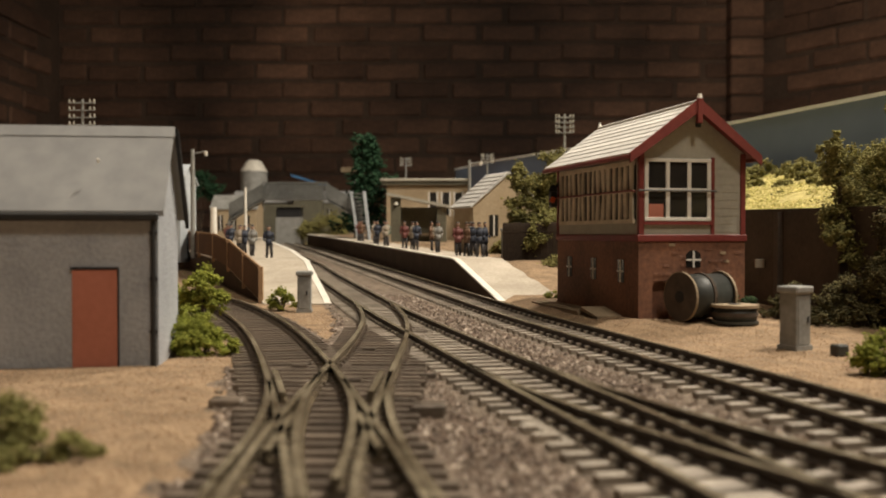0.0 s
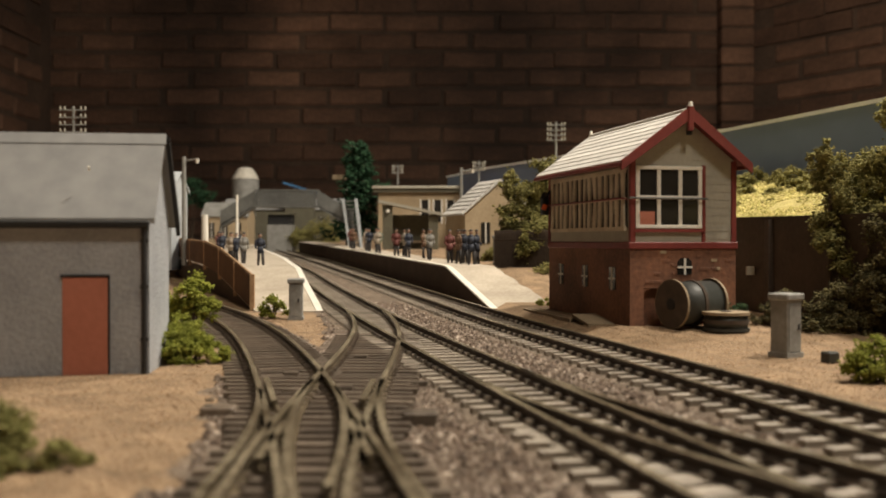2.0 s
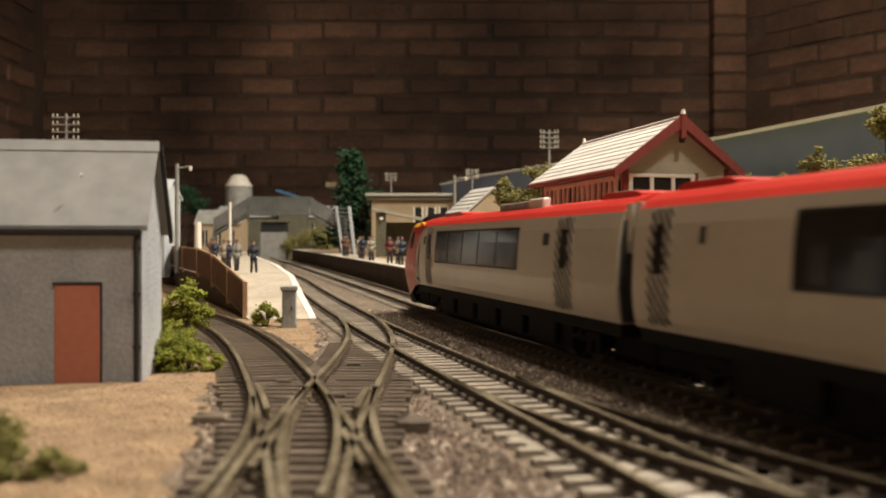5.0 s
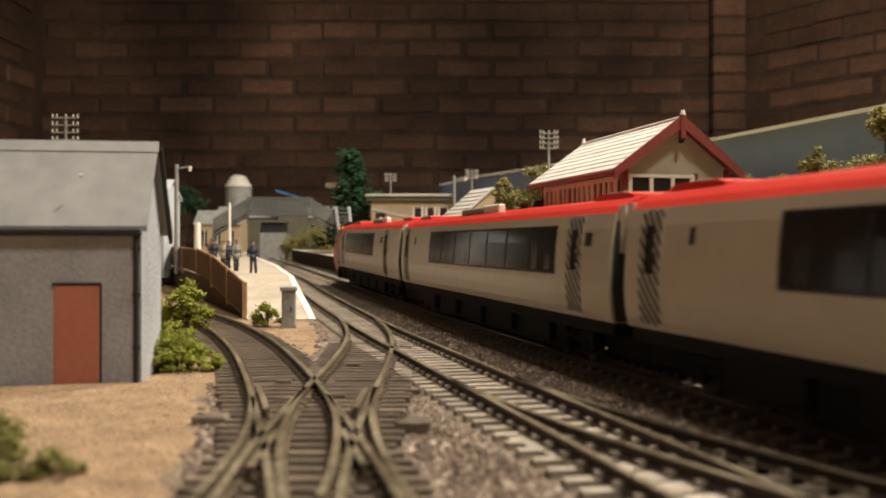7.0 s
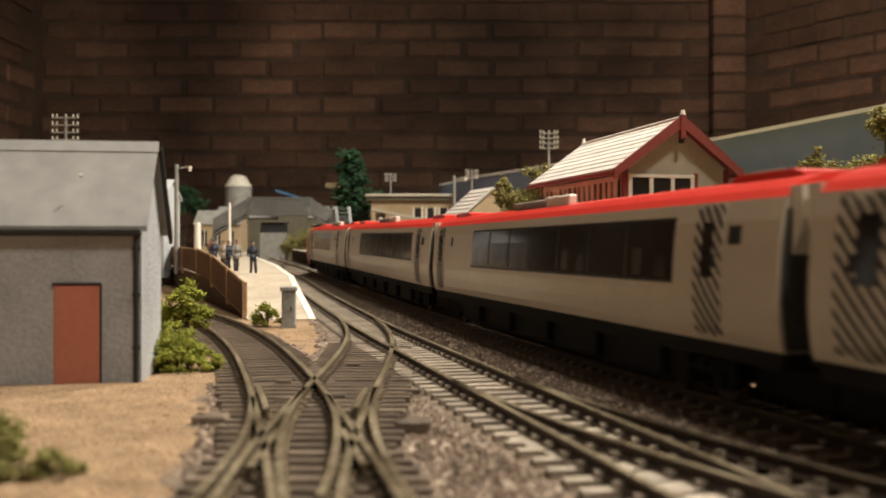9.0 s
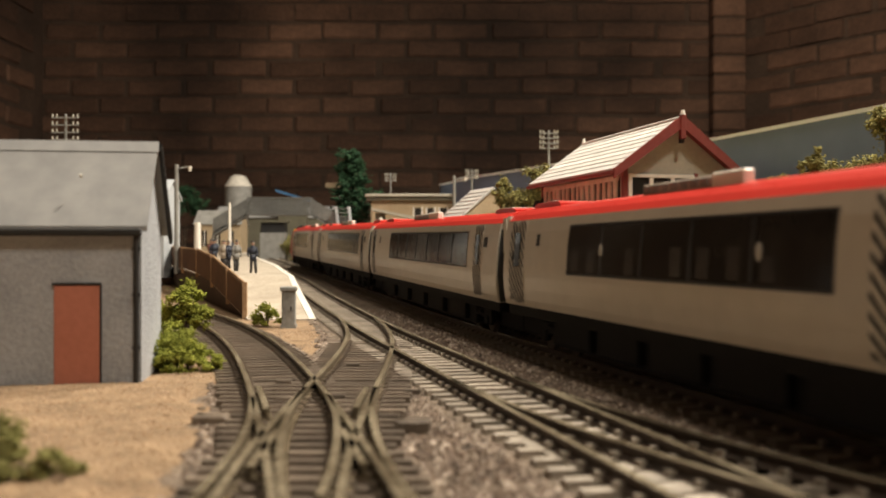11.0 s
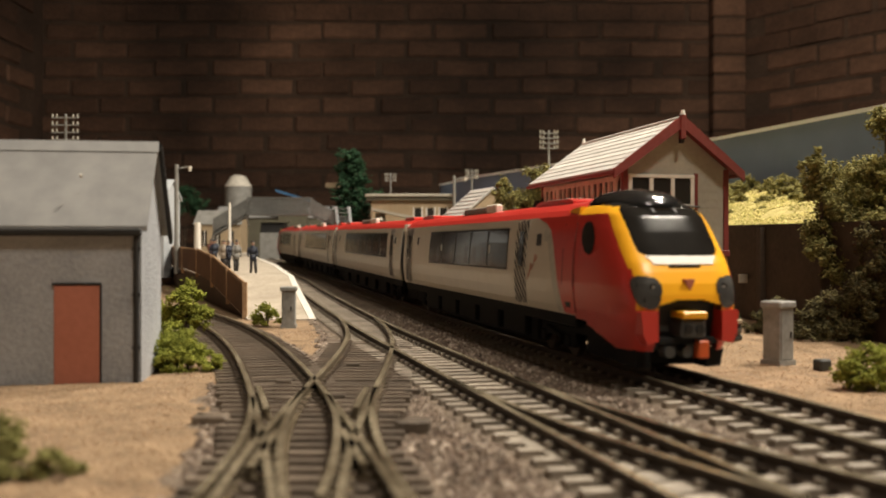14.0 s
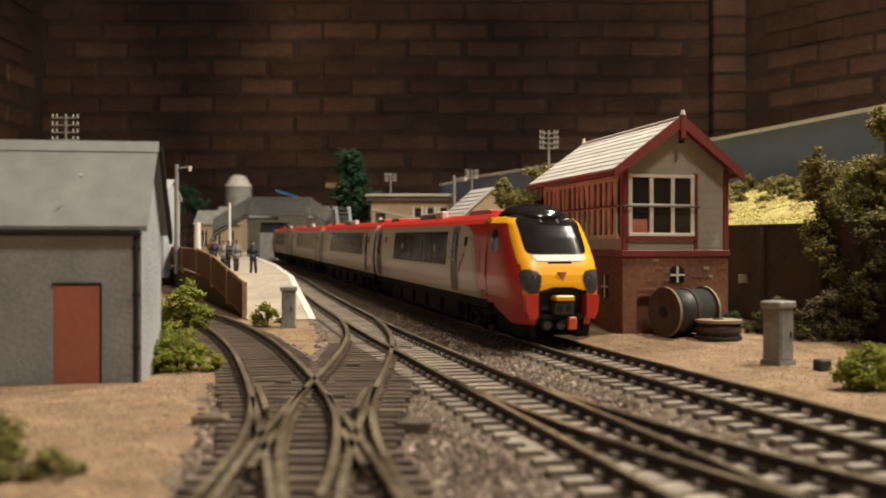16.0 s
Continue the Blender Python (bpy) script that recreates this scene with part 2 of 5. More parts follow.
def rod(bm, p, q, r0, r1=None, n=10):
    p, q = Vector(p), Vector(q)
    r1 = r0 if r1 is None else r1
    turn = (q - p).to_track_quat("Z", "Y").to_matrix()
    rings = []
    for c, r in ((p, r0), (q, r1)):
        rings.append([bm.verts.new(c + turn @ Vector((r * math.cos(k * math.tau / n), r * math.sin(k * math.tau / n), 0))) for k in range(n)])
    for k in range(n):
        bm.faces.new((rings[0][k], rings[0][(k + 1) % n], rings[1][(k + 1) % n], rings[1][k]))
    bm.faces.new(rings[0][::-1])
    bm.faces.new(rings[1])
    return bm


def rodded(p, q, r0, r1=None, n=10):
    return rod(bmesh.new(), p, q, r0, r1, n)


# ---------------------------------------------------------------- lie of the land
def rise(y):
    """The boards climb gently beyond the signal box."""
    t = y - 380
    return 0.0 if t <= 0 else 0.0165 * t * t / (t + 60)


def line_a(y):
    return 126.8 - 0.2404 * y - 0.0000113 * y * y


def line_b(y):
    if y < 850:
        u = y / 100
        return 0.04 * u ** 3 - 0.34 * u ** 2 - 24.56 * u + 74.64
    return line_a(y) - 48.5


def line_d(y):
    u = y / 100
    return 10.21 * u * u - 80.11 * u + 148.06


def siding(y):
    u = y / 100
    return -0.22 * u ** 4 + 1.73 * u ** 3 - 6.66 * u ** 2 - 11.46 * u + 8.14


def crossover(y):
    u = y / 100
    return 0.15 * u ** 4 - 3.28 * u ** 3 + 18.44 * u ** 2 - 40.03 * u + 4.2


def path_points(fn, y0, y1, step, side=0.0):
    """Points along a track, side millimetres to the right of its middle, with the heading."""
    pts, y = [], y0
    while y <= y1 + 1e-6:
        m = (fn(y + 1) - fn(y - 1)) / 2
        n = math.hypot(1, m)
        pts.append((fn(y) + side / n, y - side * m / n, rise(y), math.atan2(1, m)))
        y += step / n
    return pts


HALF = 8.9


def rail(fn, y0, y1, side, parent, step=12.0, web=None):
    """A rail of flat-bottom section, and its worn head as a piece of its own."""
    pts = path_points(fn, y0, y1, step, side)
    for name, sec, material in (("rail", [(-1.5, -2.7), (1.5, -2.7), (1.4, -2.3), (0.4, -2.0), (0.4, -0.9), (0.75, -0.7), (0.75, -0.1), (-0.75, -0.1), (-0.75, -0.7), (-0.4, -0.9), (-0.4, -2.0), (-1.4, -2.3)], web or M_RAILSIDE),
                                ("rail_head", [(-0.72, -0.1), (0.72, -0.1), (0.66, 0.0), (-0.66, 0.0)], M_RAILTOP)):
        verts, faces, n = [], [], len(sec)
        for x, y, z, h in pts:
            for u, v in sec:
                verts.append((x + u * math.sin(h), y - u * math.cos(h), z + v))
        for i in range(len(pts) - 1):
            for k in range(n):
                a, b = i * n + k, i * n + (k + 1) % n
                faces.append((a, b, b + n, a + n))
        faces.append(tuple(range(n - 1, -1, -1)))
        faces.append(tuple((len(pts) - 1) * n + k for k in range(n)))
        raw(name, verts, faces, material, parent)


def sleeper_mesh(name, length, material, rails=(-HALF, HALF)):
    bm = bmesh.new()
    block(bm, -length / 2, length / 2, -1.5, 1.5, -4.4, -2.75)
    for r in rails:
        for s in (-1, 1):
            block(bm, r + s * 1.3 - 0.7, r + s * 1.3 + 0.7, -0.9, 0.9, -2.9, -1.7)
    bmesh.ops.recalc_face_normals(bm, faces=bm.faces)
    for v in bm.verts:
        v.co *= MM
    me = bpy.data.meshes.new(name)
    bm.to_mesh(me)
    bm.free()
    me.materials.append(material)
    return me


def sleepers(fn, y0, y1, pitch, mesh, parent):
    for x, y, z, h in path_points(fn, y0, y1, pitch):
        ob = new("sleeper", mesh)
        ob.parent = parent
        ob.matrix_basis = at(x, y, z + random.uniform(-0.08, 0.08), math.degrees(h) - 90 + random.uniform(-1.2, 1.2))


def bed(fn, y0, y1, wide, parent, lift=0.0):
    """The ballast shoulder under a track."""
    sec = [(-wide, -5.1), (-wide + 4, -4.15), (wide - 4, -4.15), (wide, -5.1)]
    pts = path_points(fn, y0, y1, 16)
    verts, faces = [], []
    for x, y, z, h in pts:
        for u, v in sec:
            verts.append((x + u * math.sin(h), y - u * math.cos(h), z + v + lift))
    for i in range(len(pts) - 1):
        for k in range(3):
            faces.append((i * 4 + k, i * 4 + k + 1, i * 4 + k + 5, i * 4 + k + 4))
    raw("ballast_bed", verts, faces, M_BED, parent)


# ---------------------------------------------------------------- room
def brick_wall(name, label, origin, along, length, height, joined_only=False, near=None):
    """Real bricks, 215 x 65 mm in stretcher bond with recessed joints. near: the stretch whose bricks are pieces of their own."""
    ob = thing(name, Matrix.Translation((origin[0], origin[1], origin[2])) @ Matrix.Rotation(math.atan2(along[1], along[0]), 4, "Z"), label, "wall", kind="structure")
    part("mortar_face", boxed(0, length, 7, 120, 0, height), M_MORTAR, ob)
    verts, faces = [], []
    me = bpy.data.meshes.new("brick")
    bm = boxed(-106, 106, 0, 40, -31, 31, 7)
    bmesh.ops.recalc_face_normals(bm, faces=bm.faces)
    for v in bm.verts:
        v.co *= MM
    bm.to_mesh(me)
    bm.free()
    me.materials.append(M_BRICK)
    for row in range(int(height / 75)):
        z = row * 75 + 37
        x = 112 + (112 if row % 2 else 0)
        while x < length - 100:
            dx, dy, dz = random.uniform(-9, 9), random.uniform(-4, 4), random.uniform(-4, 4)
            if near and near[0] < x < near[1] and near[2] < z < near[3]:
                b = new("brick", me)
                b.parent = ob
                b.matrix_basis = at(x + dx, dy, z + dz, random.uniform(-1.2, 1.2), random.uniform(-2.5, 2.5), random.uniform(-1.2, 1.2))
            else:
                k = len(verts)
                for a in (-106, 106):
                    for c in (-32, 32):
                        verts.append((x + dx + a, dy, z + dz + c))
                        verts.append((x + dx + a, 20, z + dz + c))
                faces += [(k, k + 2, k + 6, k + 4), (k, k + 1, k + 3, k + 2), (k + 4, k + 6, k + 7, k + 5), (k, k + 4, k + 5, k + 1), (k + 2, k + 3, k + 7, k + 6)]
            x += 225
    if verts:
        tagged(raw("brickwork", verts, faces, M_BRICK, ob), kind="stuff")
    return ob


FLOOR = -1.0
brick_wall("wall_north", "dim red-brown brick wall with recessed joints", (-1.72, 3.73, FLOOR), (1, 0), 2930, 2475, near=(100, 2900, 975, 1950))
brick_wall("wall_west", "dim brick side wall meeting the far wall", (-1.6, -2.0, FLOOR), (0, 1), 5720, 2475, near=(5000, 5650, 975, 1800))
brick_wall("wall_east", "dim brick wall set at a slant", (1.2, 3.73, FLOOR), (0.8, -1.13), 1385, 2475, near=(0, 1000, 975, 1800))
# unseen walls, floor and ceiling, added to close the room
room = [("wall_side", (2.0, 2.1, -2.0, 2.6)), ("wall_south", (-1.6, 2.1, -2.1, -2.0))]
for nm, (x0, x1, y0, y1) in room:
    tagged(part(nm, boxed(x0 * 1000, x1 * 1000, y0 * 1000, y1 * 1000, -1000, 1475), M_PLASTER), "unseen pale wall added to close the room", "wall", kind="structure")
tagged(part("floor", boxed(-1700, 2200, -2100, 3900, -1100, -1000), M_PLASTER), "unseen pale floor added to close the room", "floor", kind="structure")
tagged(part("ceiling", boxed(-1700, 2200, -2100, 3900, 1475, 1560), M_PLASTER), "unseen pale ceiling added to close the room", "ceiling", kind="structure")
pier = thing("brick_pier", at(1130, 3650, -1000), "narrow brick pier standing proud of the far wall", "pier", kind="structure")
part("core", boxed(-60, 62, 8, 75, 0, 2470), M_MORTAR, pier)
for row in range(32):
    bmp = boxed(-64, 64, 0, 60, row * 75 + 5, row * 75 + 70, 4)
    part("brick", bmp, M_BRICK, pier)


# ---------------------------------------------------------------- ground of the layout
def ground_height(x, y):
    z = -4.8 + rise(y)
    off = x - line_a(y)
    if off < 40:
        z += 0.5 * noise.noise((x * 0.03, y * 0.03, 0))
    else:
        z += 0.9 * noise.noise((x * 0.05, y * 0.05, 0))
    if y < 330:                       # sandy patch before the shed, a touch higher than the ballast
        side = (-x - 42 - max(0, y - 150) * 0.17)
        z += 2.0 * min(1, max(0, side / 10))
    if off > 22:                      # sand banked up round the signal box
        a, b = min(1, max(0, (y - 335) / 50)) * min(1, max(0, (600 - y) / 80)), min(1, (off - 22) / 14)
        z += 3.4 * a * a * (3 - 2 * a) * b * b * (3 - 2 * b)
    if y > 520 and off > 30:          # made-up ground behind the platform
        a, b = min(1, (y - 520) / 110), min(1, max(0, (off - 38) / 30))
        z += 18.0 * a * a * (3 - 2 * a) * b * b * (3 - 2 * b)
    return z


def sandy(x, y):
    """Sand lies before the shed, by the platform ramp and beyond the main line; ballast everywhere between."""
    n = 5 * noise.noise((x * 0.06, y * 0.06, 7)) + 2.5 * noise.noise((x * 0.25, y * 0.25, 1))
    off = x - line_a(y)
    if off > 20 + n:
        return True
    if y < 340:
        return x < -44 - max(0, y - 150) * 0.17 + n
    if y < 520:
        return siding(y) + 19 + n < x < crossover(y) - 20 + n or x < siding(y) - 22
    return x < line_b(y) - 18


def sheet(name, x0, x1, y0, y1, step, height, materials, label, choose=None):
    nx, ny = int((x1 - x0) / step) + 1, int((y1 - y0) / step) + 1
    verts = [(x0 + i * step, y0 + j * step, height(x0 + i * step, y0 + j * step)) for j in range(ny) for i in range(nx)]
    faces = [(j * nx + i, j * nx + i + 1, (j + 1) * nx + i + 1, (j + 1) * nx + i) for j in range(ny - 1) for i in range(nx - 1)]
    ob = raw(name, verts, faces, materials[0], None, label, True)
    for m in materials[1:]:
        ob.data.materials.append(m)
    if choose:
        ob.data.polygons.foreach_set("material_index", [0 if choose(x0 + (i + 0.5) * step, y0 + (j + 0.5) * step) else 1 for j in range(ny - 1) for i in range(nx - 1)])
    return tagged(ob, kind="structure")


sheet("ground", -760, 640, -1752, 2480, 8, ground_height, [M_SAND, M_BED], "sandy tan and ballasted ground of the model railway", sandy)
table = thing("table", at(0, 980, -60), "timber baseboard table under the model railway", "table")
part("top", boxed(-760, 640, -2732, 1500, 0, 50), M_WOOD, table)
for lx in (-700, 580):
    for ly in (-2650, -1300, 0, 1400):
        part("leg", boxed(lx - 30, lx + 30, ly - 30, ly + 30, -940, 0), M_WOOD, table)

# ---------------------------------------------------------------- tracks
ME_SLEEPER = sleeper_mesh("sleeper", 33, M_SLEEPER)
ME_DARK = sleeper_mesh("dark_sleeper", 33, M_DARKSLEEPER)
ME_LONG = sleeper_mesh("turnout_timber", 40, M_SLEEPER, (-HALF, HALF))


def track(fn, y0, y1, pitch, mesh, label, sleep=None, wide=22, lift=0.0, web=None):
    ob = thing("railway_track", Matrix.Identity(4), label, "track", "tracks", "structure")
    bed(fn, y0, y1, wide, ob, lift)
    rail(fn, y0, y1, -HALF, ob, web=web)
    rail(fn, y0, y1, HALF, ob, web=web)
    s0, s1 = sleep or (y0, y1)
    if pitch:
        sleepers(fn, s0, s1, pitch, mesh, ob)
    return ob


track(line_a, -1740, 1750, 7.6, ME_SLEEPER, "main line of weathered sleepers and rusty rails under the train", sleep=(-500, 1750))
track(line_b, 60, 1750, 7.6, ME_SLEEPER, "second line of weathered sleepers beside the platform", lift=0.02)
track(line_d, 60, 262, 7.6, ME_LONG, "diverging rails of a turnout", sleep=(60, 200), lift=-0.03)
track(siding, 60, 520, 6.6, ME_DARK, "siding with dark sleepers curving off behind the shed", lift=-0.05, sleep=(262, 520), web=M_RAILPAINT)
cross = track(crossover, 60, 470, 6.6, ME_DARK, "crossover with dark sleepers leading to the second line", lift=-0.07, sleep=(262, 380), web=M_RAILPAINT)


def slip_near(y):
    return -26.0 + 0.00106 * (240 - y) ** 2


def slip_far(y):
    return -26.5 - 0.0012 * (y - 130) ** 2


# double slip: curved inner rails, check rails, long dark timbers, tie bars and point motors
slip = thing("double_slip", Matrix.Identity(4), "double slip with worn bright rails on dark timbers", "track", "tracks", "structure")
for fn, y0, y1 in ((slip_near, 60, 238), (slip_far, 132, 222)):
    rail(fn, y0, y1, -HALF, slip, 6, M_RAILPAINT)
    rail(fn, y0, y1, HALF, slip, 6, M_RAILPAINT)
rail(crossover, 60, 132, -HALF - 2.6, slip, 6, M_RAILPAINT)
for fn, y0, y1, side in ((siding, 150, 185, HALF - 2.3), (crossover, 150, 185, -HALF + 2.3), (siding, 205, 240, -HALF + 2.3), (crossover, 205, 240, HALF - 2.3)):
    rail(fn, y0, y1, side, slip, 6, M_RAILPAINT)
y = 62.0
while y < 262:
    xs = (siding(y), crossover(y))
    lo, hi = min(xs) - 16.5 - random.uniform(0, 1.5), max(xs) + 16.5 + random.uniform(0, 1.5)
    if y < 140:
        lo, hi = lo - 1, hi + 1
    bm = boxed(lo, hi, y - 1.6, y + 1.6, -4.4, -2.72)
    for r in (xs[0] - HALF, xs[0] + HALF, xs[1] - HALF, xs[1] + HALF):
        for s in (-1, 1):
            block(bm, r + s * 1.3 - 0.6, r + s * 1.3 + 0.6, y - 0.8, y + 0.8, -2.9, -1.9)
    part("timber", bm, M_DARKSLEEPER, slip)
    y += 6.5
for x, y in ((-51.5, 206), (-6.4, 200)):
    motor = part("point_motor", boxed(x - 3.8, x + 3.8, y - 2.8, y + 2.8, -4.6, -1.6, 0.5), M_DARKSLEEPER, slip, "black point motor box")
    part("motor_peg", rodded((x - 2, y, -0.6), (x - 2, y, -0.2), 1.0), M_DARKSLEEPER, motor)
for x, y in ((-45, 262), (-50, 240), (-40, 232), (-8, 245), (-29, 300), (-27, 236)):
    part("tie_bar", boxed(x - 2.2, x + 2.2, y - 0.8, y + 0.8, -3.4, -2.0, 0.2), M_DARKSLEEPER, slip)


# ---------------------------------------------------------------- foliage, grit and stones
ICO_V = [Vector(v).normalized() for v in ((0, 0.53, 0.85), (0, -0.53, 0.85), (0, 0.53, -0.85), (0, -0.53, -0.85), (0.85, 0, 0.53), (0.85, 0, -0.53),
                                          (-0.85, 0, 0.53), (-0.85, 0, -0.53), (0.53, 0.85, 0), (-0.53, 0.85, 0), (0.53, -0.85, 0), (-0.53, -0.85, 0))]
ICO_F = [(0, 6, 1), (0, 1, 4), (0, 4, 8), (0, 8, 9), (0, 9, 6), (1, 6, 11), (1, 11, 10), (1, 10, 4), (3, 2, 5), (3, 7, 2), (3, 11, 7), (3, 10, 11),
         (3, 5, 10), (2, 8, 5), (2, 9, 8), (2, 7, 9), (5, 8, 4), (5, 4, 10), (7, 11, 6), (7, 6, 9)]
OCT_V = [Vector(v) for v in ((1, 0, 0), (-1, 0, 0), (0, 1, 0), (0, -1, 0), (0, 0, 1), (0, 0, -1))]
OCT_F = [(0, 2, 4), (2, 1, 4), (1, 3, 4), (3, 0, 4), (2, 0, 5), (1, 2, 5), (3, 1, 5), (0, 3, 5)]


def lump(verts, faces, c, r, shape=(ICO_V, ICO_F), rough=0.35, flat=1.0):
    k = len(verts)
    a = random.uniform(0, math.tau)
    ca, sa = math.cos(a), math.sin(a)
    for v in shape[0]:
        s = r * (1 + random.uniform(-rough, rough))
        x, y = v.x * s, v.y * s
        verts.append((c[0] + ca * x - sa * y, c[1] + sa * x + ca * y, c[2] + v.z * s * flat))
    faces.extend(tuple(k + i for i in f) for f in shape[1])


def clumps(blobs, count, size):
    """Foam foliage: tufts over the skins of a few overlapping blobs (x, y, z, rx, rz), each tuft a cloud of small crumbs."""
    verts, faces = [], []
    area = sum(b[3] * b[4] for b in blobs)
    for x, y, z, rx, rz in blobs:
        share = count * 9.0 * rx * rz / area
        tufts = max(9, int(share / 62))
        for _ in range(tufts):
            d = Vector((random.gauss(0, 1), random.gauss(0, 1), random.gauss(0, 1) + 0.15)).normalized()
            bulge = 1 + 0.5 * noise.noise((x * 0.1 + d.x * 2.2, y * 0.1 + d.y * 2.2, z * 0.1 + d.z * 2.2))
            s = bulge * random.uniform(0.6, 1.02)
            c = Vector((x + d.x * rx * s, y + d.y * rx * s, z + d.z * rz * s))
            r = min(rx, rz) * random.uniform(0.2, 0.42)
            for _ in range(int(share / tufts)):
                e = Vector((random.gauss(0, 0.55), random.gauss(0, 0.55), random.gauss(0, 0.45)))
                lump(verts, faces, c + e * r, size * random.uniform(0.18, 0.52), (OCT_V, OCT_F), 0.6, random.uniform(0.5, 1.0))
    return verts, faces


def bush(x, y, z, blobs, count, size, material, label, name="bush"):
    ob = thing(name, at(x, y, z), label, "bush", "bushes")
    v, f = clumps(blobs, count, size)
    raw("foliage", v, f, material, ob)
    b = bmesh.new()
    for k in range(5):
        a = k * 1.3
        rod(b, (math.cos(a) * 0.8, math.sin(a) * 0.8, -0.5), (math.cos(a) * blobs[0][3] * 0.5, math.sin(a) * blobs[0][3] * 0.5, blobs[0][2]), 0.5, 0.2, 5)
    part("stem", b, M_BARK, ob)
    return ob


def tree(x, y, z, high, blobs, count, size, material, label, trunk=1.6):
    ob = thing("tree", at(x, y, z), label, "tree", "trees")
    b = bmesh.new()
    rod(b, (0, 0, -1), (0.6, 0.4, high * 0.5), trunk, trunk * 0.65, 8)
    rod(b, (0.6, 0.4, high * 0.5), (0, 0, high * 0.92), trunk * 0.65, trunk * 0.2, 7)
    for bx, by, bz, rx, rz in blobs:
        rod(b, (0.4, 0.3, max(high * 0.2, bz - rz)), (bx * 0.8, by * 0.8, bz), trunk * 0.4, trunk * 0.15, 6)
    part("trunk", b, M_BARK, ob)
    v, f = clumps(blobs, count, size)
    raw("crown", v, f, material, ob)
    return ob


# ---------------------------------------------------------------- signal box
def signal_box():
    L, W, E, R = 94.0, 47.0, 73.0, 94.0
    mid = W / 2
    ob = thing("signal_box", at(76, 392, -3.4, 15), "brick and timber signal box with maroon trim and pale slate roof", "signal box")
    b = bmesh.new()
    block(b, 6.0, W, 0, L, 18.5, 36)
    block(b, 0, 6.0, 0, L, -1.5, 36)
    block(b, 14.5, W, 0, L, -1.5, 18.5)
    block(b, 6.0, 14.5, 3.0, L, -1.5, 18.5)
    base = part("brick_base", b, M_BOXBRICK, ob, "weathered brick base")
    # courses of small bricks, proud of the base where the paint has worn
    arch = prism(bmesh.new(), [(6.1, 18.4), (14.4, 18.4), (14.4, 16.5), (13.3, 17.6), (10.2, 18.2), (7.2, 17.6), (6.1, 16.5)], "y", 0.2, 2.6)
    part("arch_head", arch, M_BOXBRICK, base)
    part("lintel_band", boxed(-0.7, W + 0.7, -0.7, L + 0.7, 35.0, 38.0, 0.3), M_MAROON, ob, "maroon painted band")
    upper = part("boarded_upper", prism(bmesh.new(), [(0.3, 38), (W - 0.3, 38), (W - 0.3, E), (mid, R - 2.4), (0.3, E)], "y", 0.3, L - 0.3), M_CREAM, ob, "grey-cream boarded upper storey")
    for k in range(10):
        z = 39.2 + k * 3.4
        part("weatherboard", boxed(33.2, W - 1.8, 0.18, 0.5, z, z + 3.1), M_CREAM, upper)
    for k in range(6):
        z = 73.2 + k * 3.1
        half = (R - 3 - z - 2.8) * mid / (R - E)
        part("weatherboard", boxed(mid - half, mid + half, 0.18, 0.5, z, z + 2.9), M_CREAM, upper)
    for x in (0.0, W - 2.2):
        part("corner_post", boxed(x, x + 2.2, -0.6, 1.6, 38, E, 0.2), M_MAROON, ob)
    part("corner_post", boxed(-0.4, 1.8, L - 1.4, L + 0.4, 38, E, 0.2), M_MAROON, ob)
    part("corner_post", boxed(31.6, 33.0, -0.5, 0.6, 38, 71), M_MAROON, ob)
    part("window_sill", boxed(1.8, 32.5, -1.0, 0.6, 42.2, 43.6), M_MAROON, ob)
    # front sash: three by two panes with white bars
    win = part("window", boxed(2.2, 31.4, -0.1, 0.4, 44, 70.2), M_GLASS, ob, "dark panes in a white sash")
    for x in (2.2, 11.4, 20.8, 29.6):
        part("glazing_bar", boxed(x, x + 1.7, -0.9, -0.1, 43.8, 70.4, 0.15), M_WHITE, win)
    for z in (43.8, 56.2, 68.8):
        part("glazing_bar", boxed(2.2, 31.3, -1.1, -0.2, z, z + 1.5, 0.15), M_WHITE, win)
    # red patch added on the pane for an unidentified red thing inside
    part("red_patch", boxed(4.2, 10.6, -0.3, 0.0, 45.2, 51.0), M_REDDOOR, win, "red patch on the lower pane")
    # long side windows towards the line
    side = part("side_window", boxed(-0.2, 0.3, 3, L - 5, 44, 69), M_GLASS, ob, "row of side windows with cream bars")
    n = 7
    for k in range(2 * n + 1):
        y = 4 + k * (L - 12) / (2 * n)
        w0, w1, lean = random.uniform(2.2, 4.4), random.uniform(2.0, 3.6), random.uniform(-0.8, 0.8)
        part("mullion", prism(bmesh.new(), [(y, 44), (y + w0, 44), (y + w1 + lean, 56), (y + w0, 69), (y, 69), (y + lean, 56)], "x", -1.0, -0.2), M_BARS, side)
    for z, t in ((42.8, 1.8), (56.0, 1.1), (67.6, 2.0)):
        part("side_rail", boxed(-1.2, -0.1, 3, L - 5, z, z + t), M_BARS, side)
    part("handrail", rodded((-2.4, 1, 56.6), (-2.4, L - 2, 56.6), 0.42, n=8), M_MAROON, ob, "thin maroon handrail along the windows")
    part("handrail", rodded((-1.2, -2.2, 56.6), (33, -2.2, 56.6), 0.38, n=8), M_IRON, ob, "thin dark handrail across the window")
    for y in (3, L / 2, L - 4):
        part("rail_bracket", rodded((-2.4, y, 56.6), (0.2, y, 56.2), 0.35, n=6), M_MAROON, ob)
    for x in (0.4, 32.4):
        part("rail_bracket", rodded((x, -2.2, 56.6), (x, 0.2, 56.4), 0.35, n=6), M_IRON, ob)
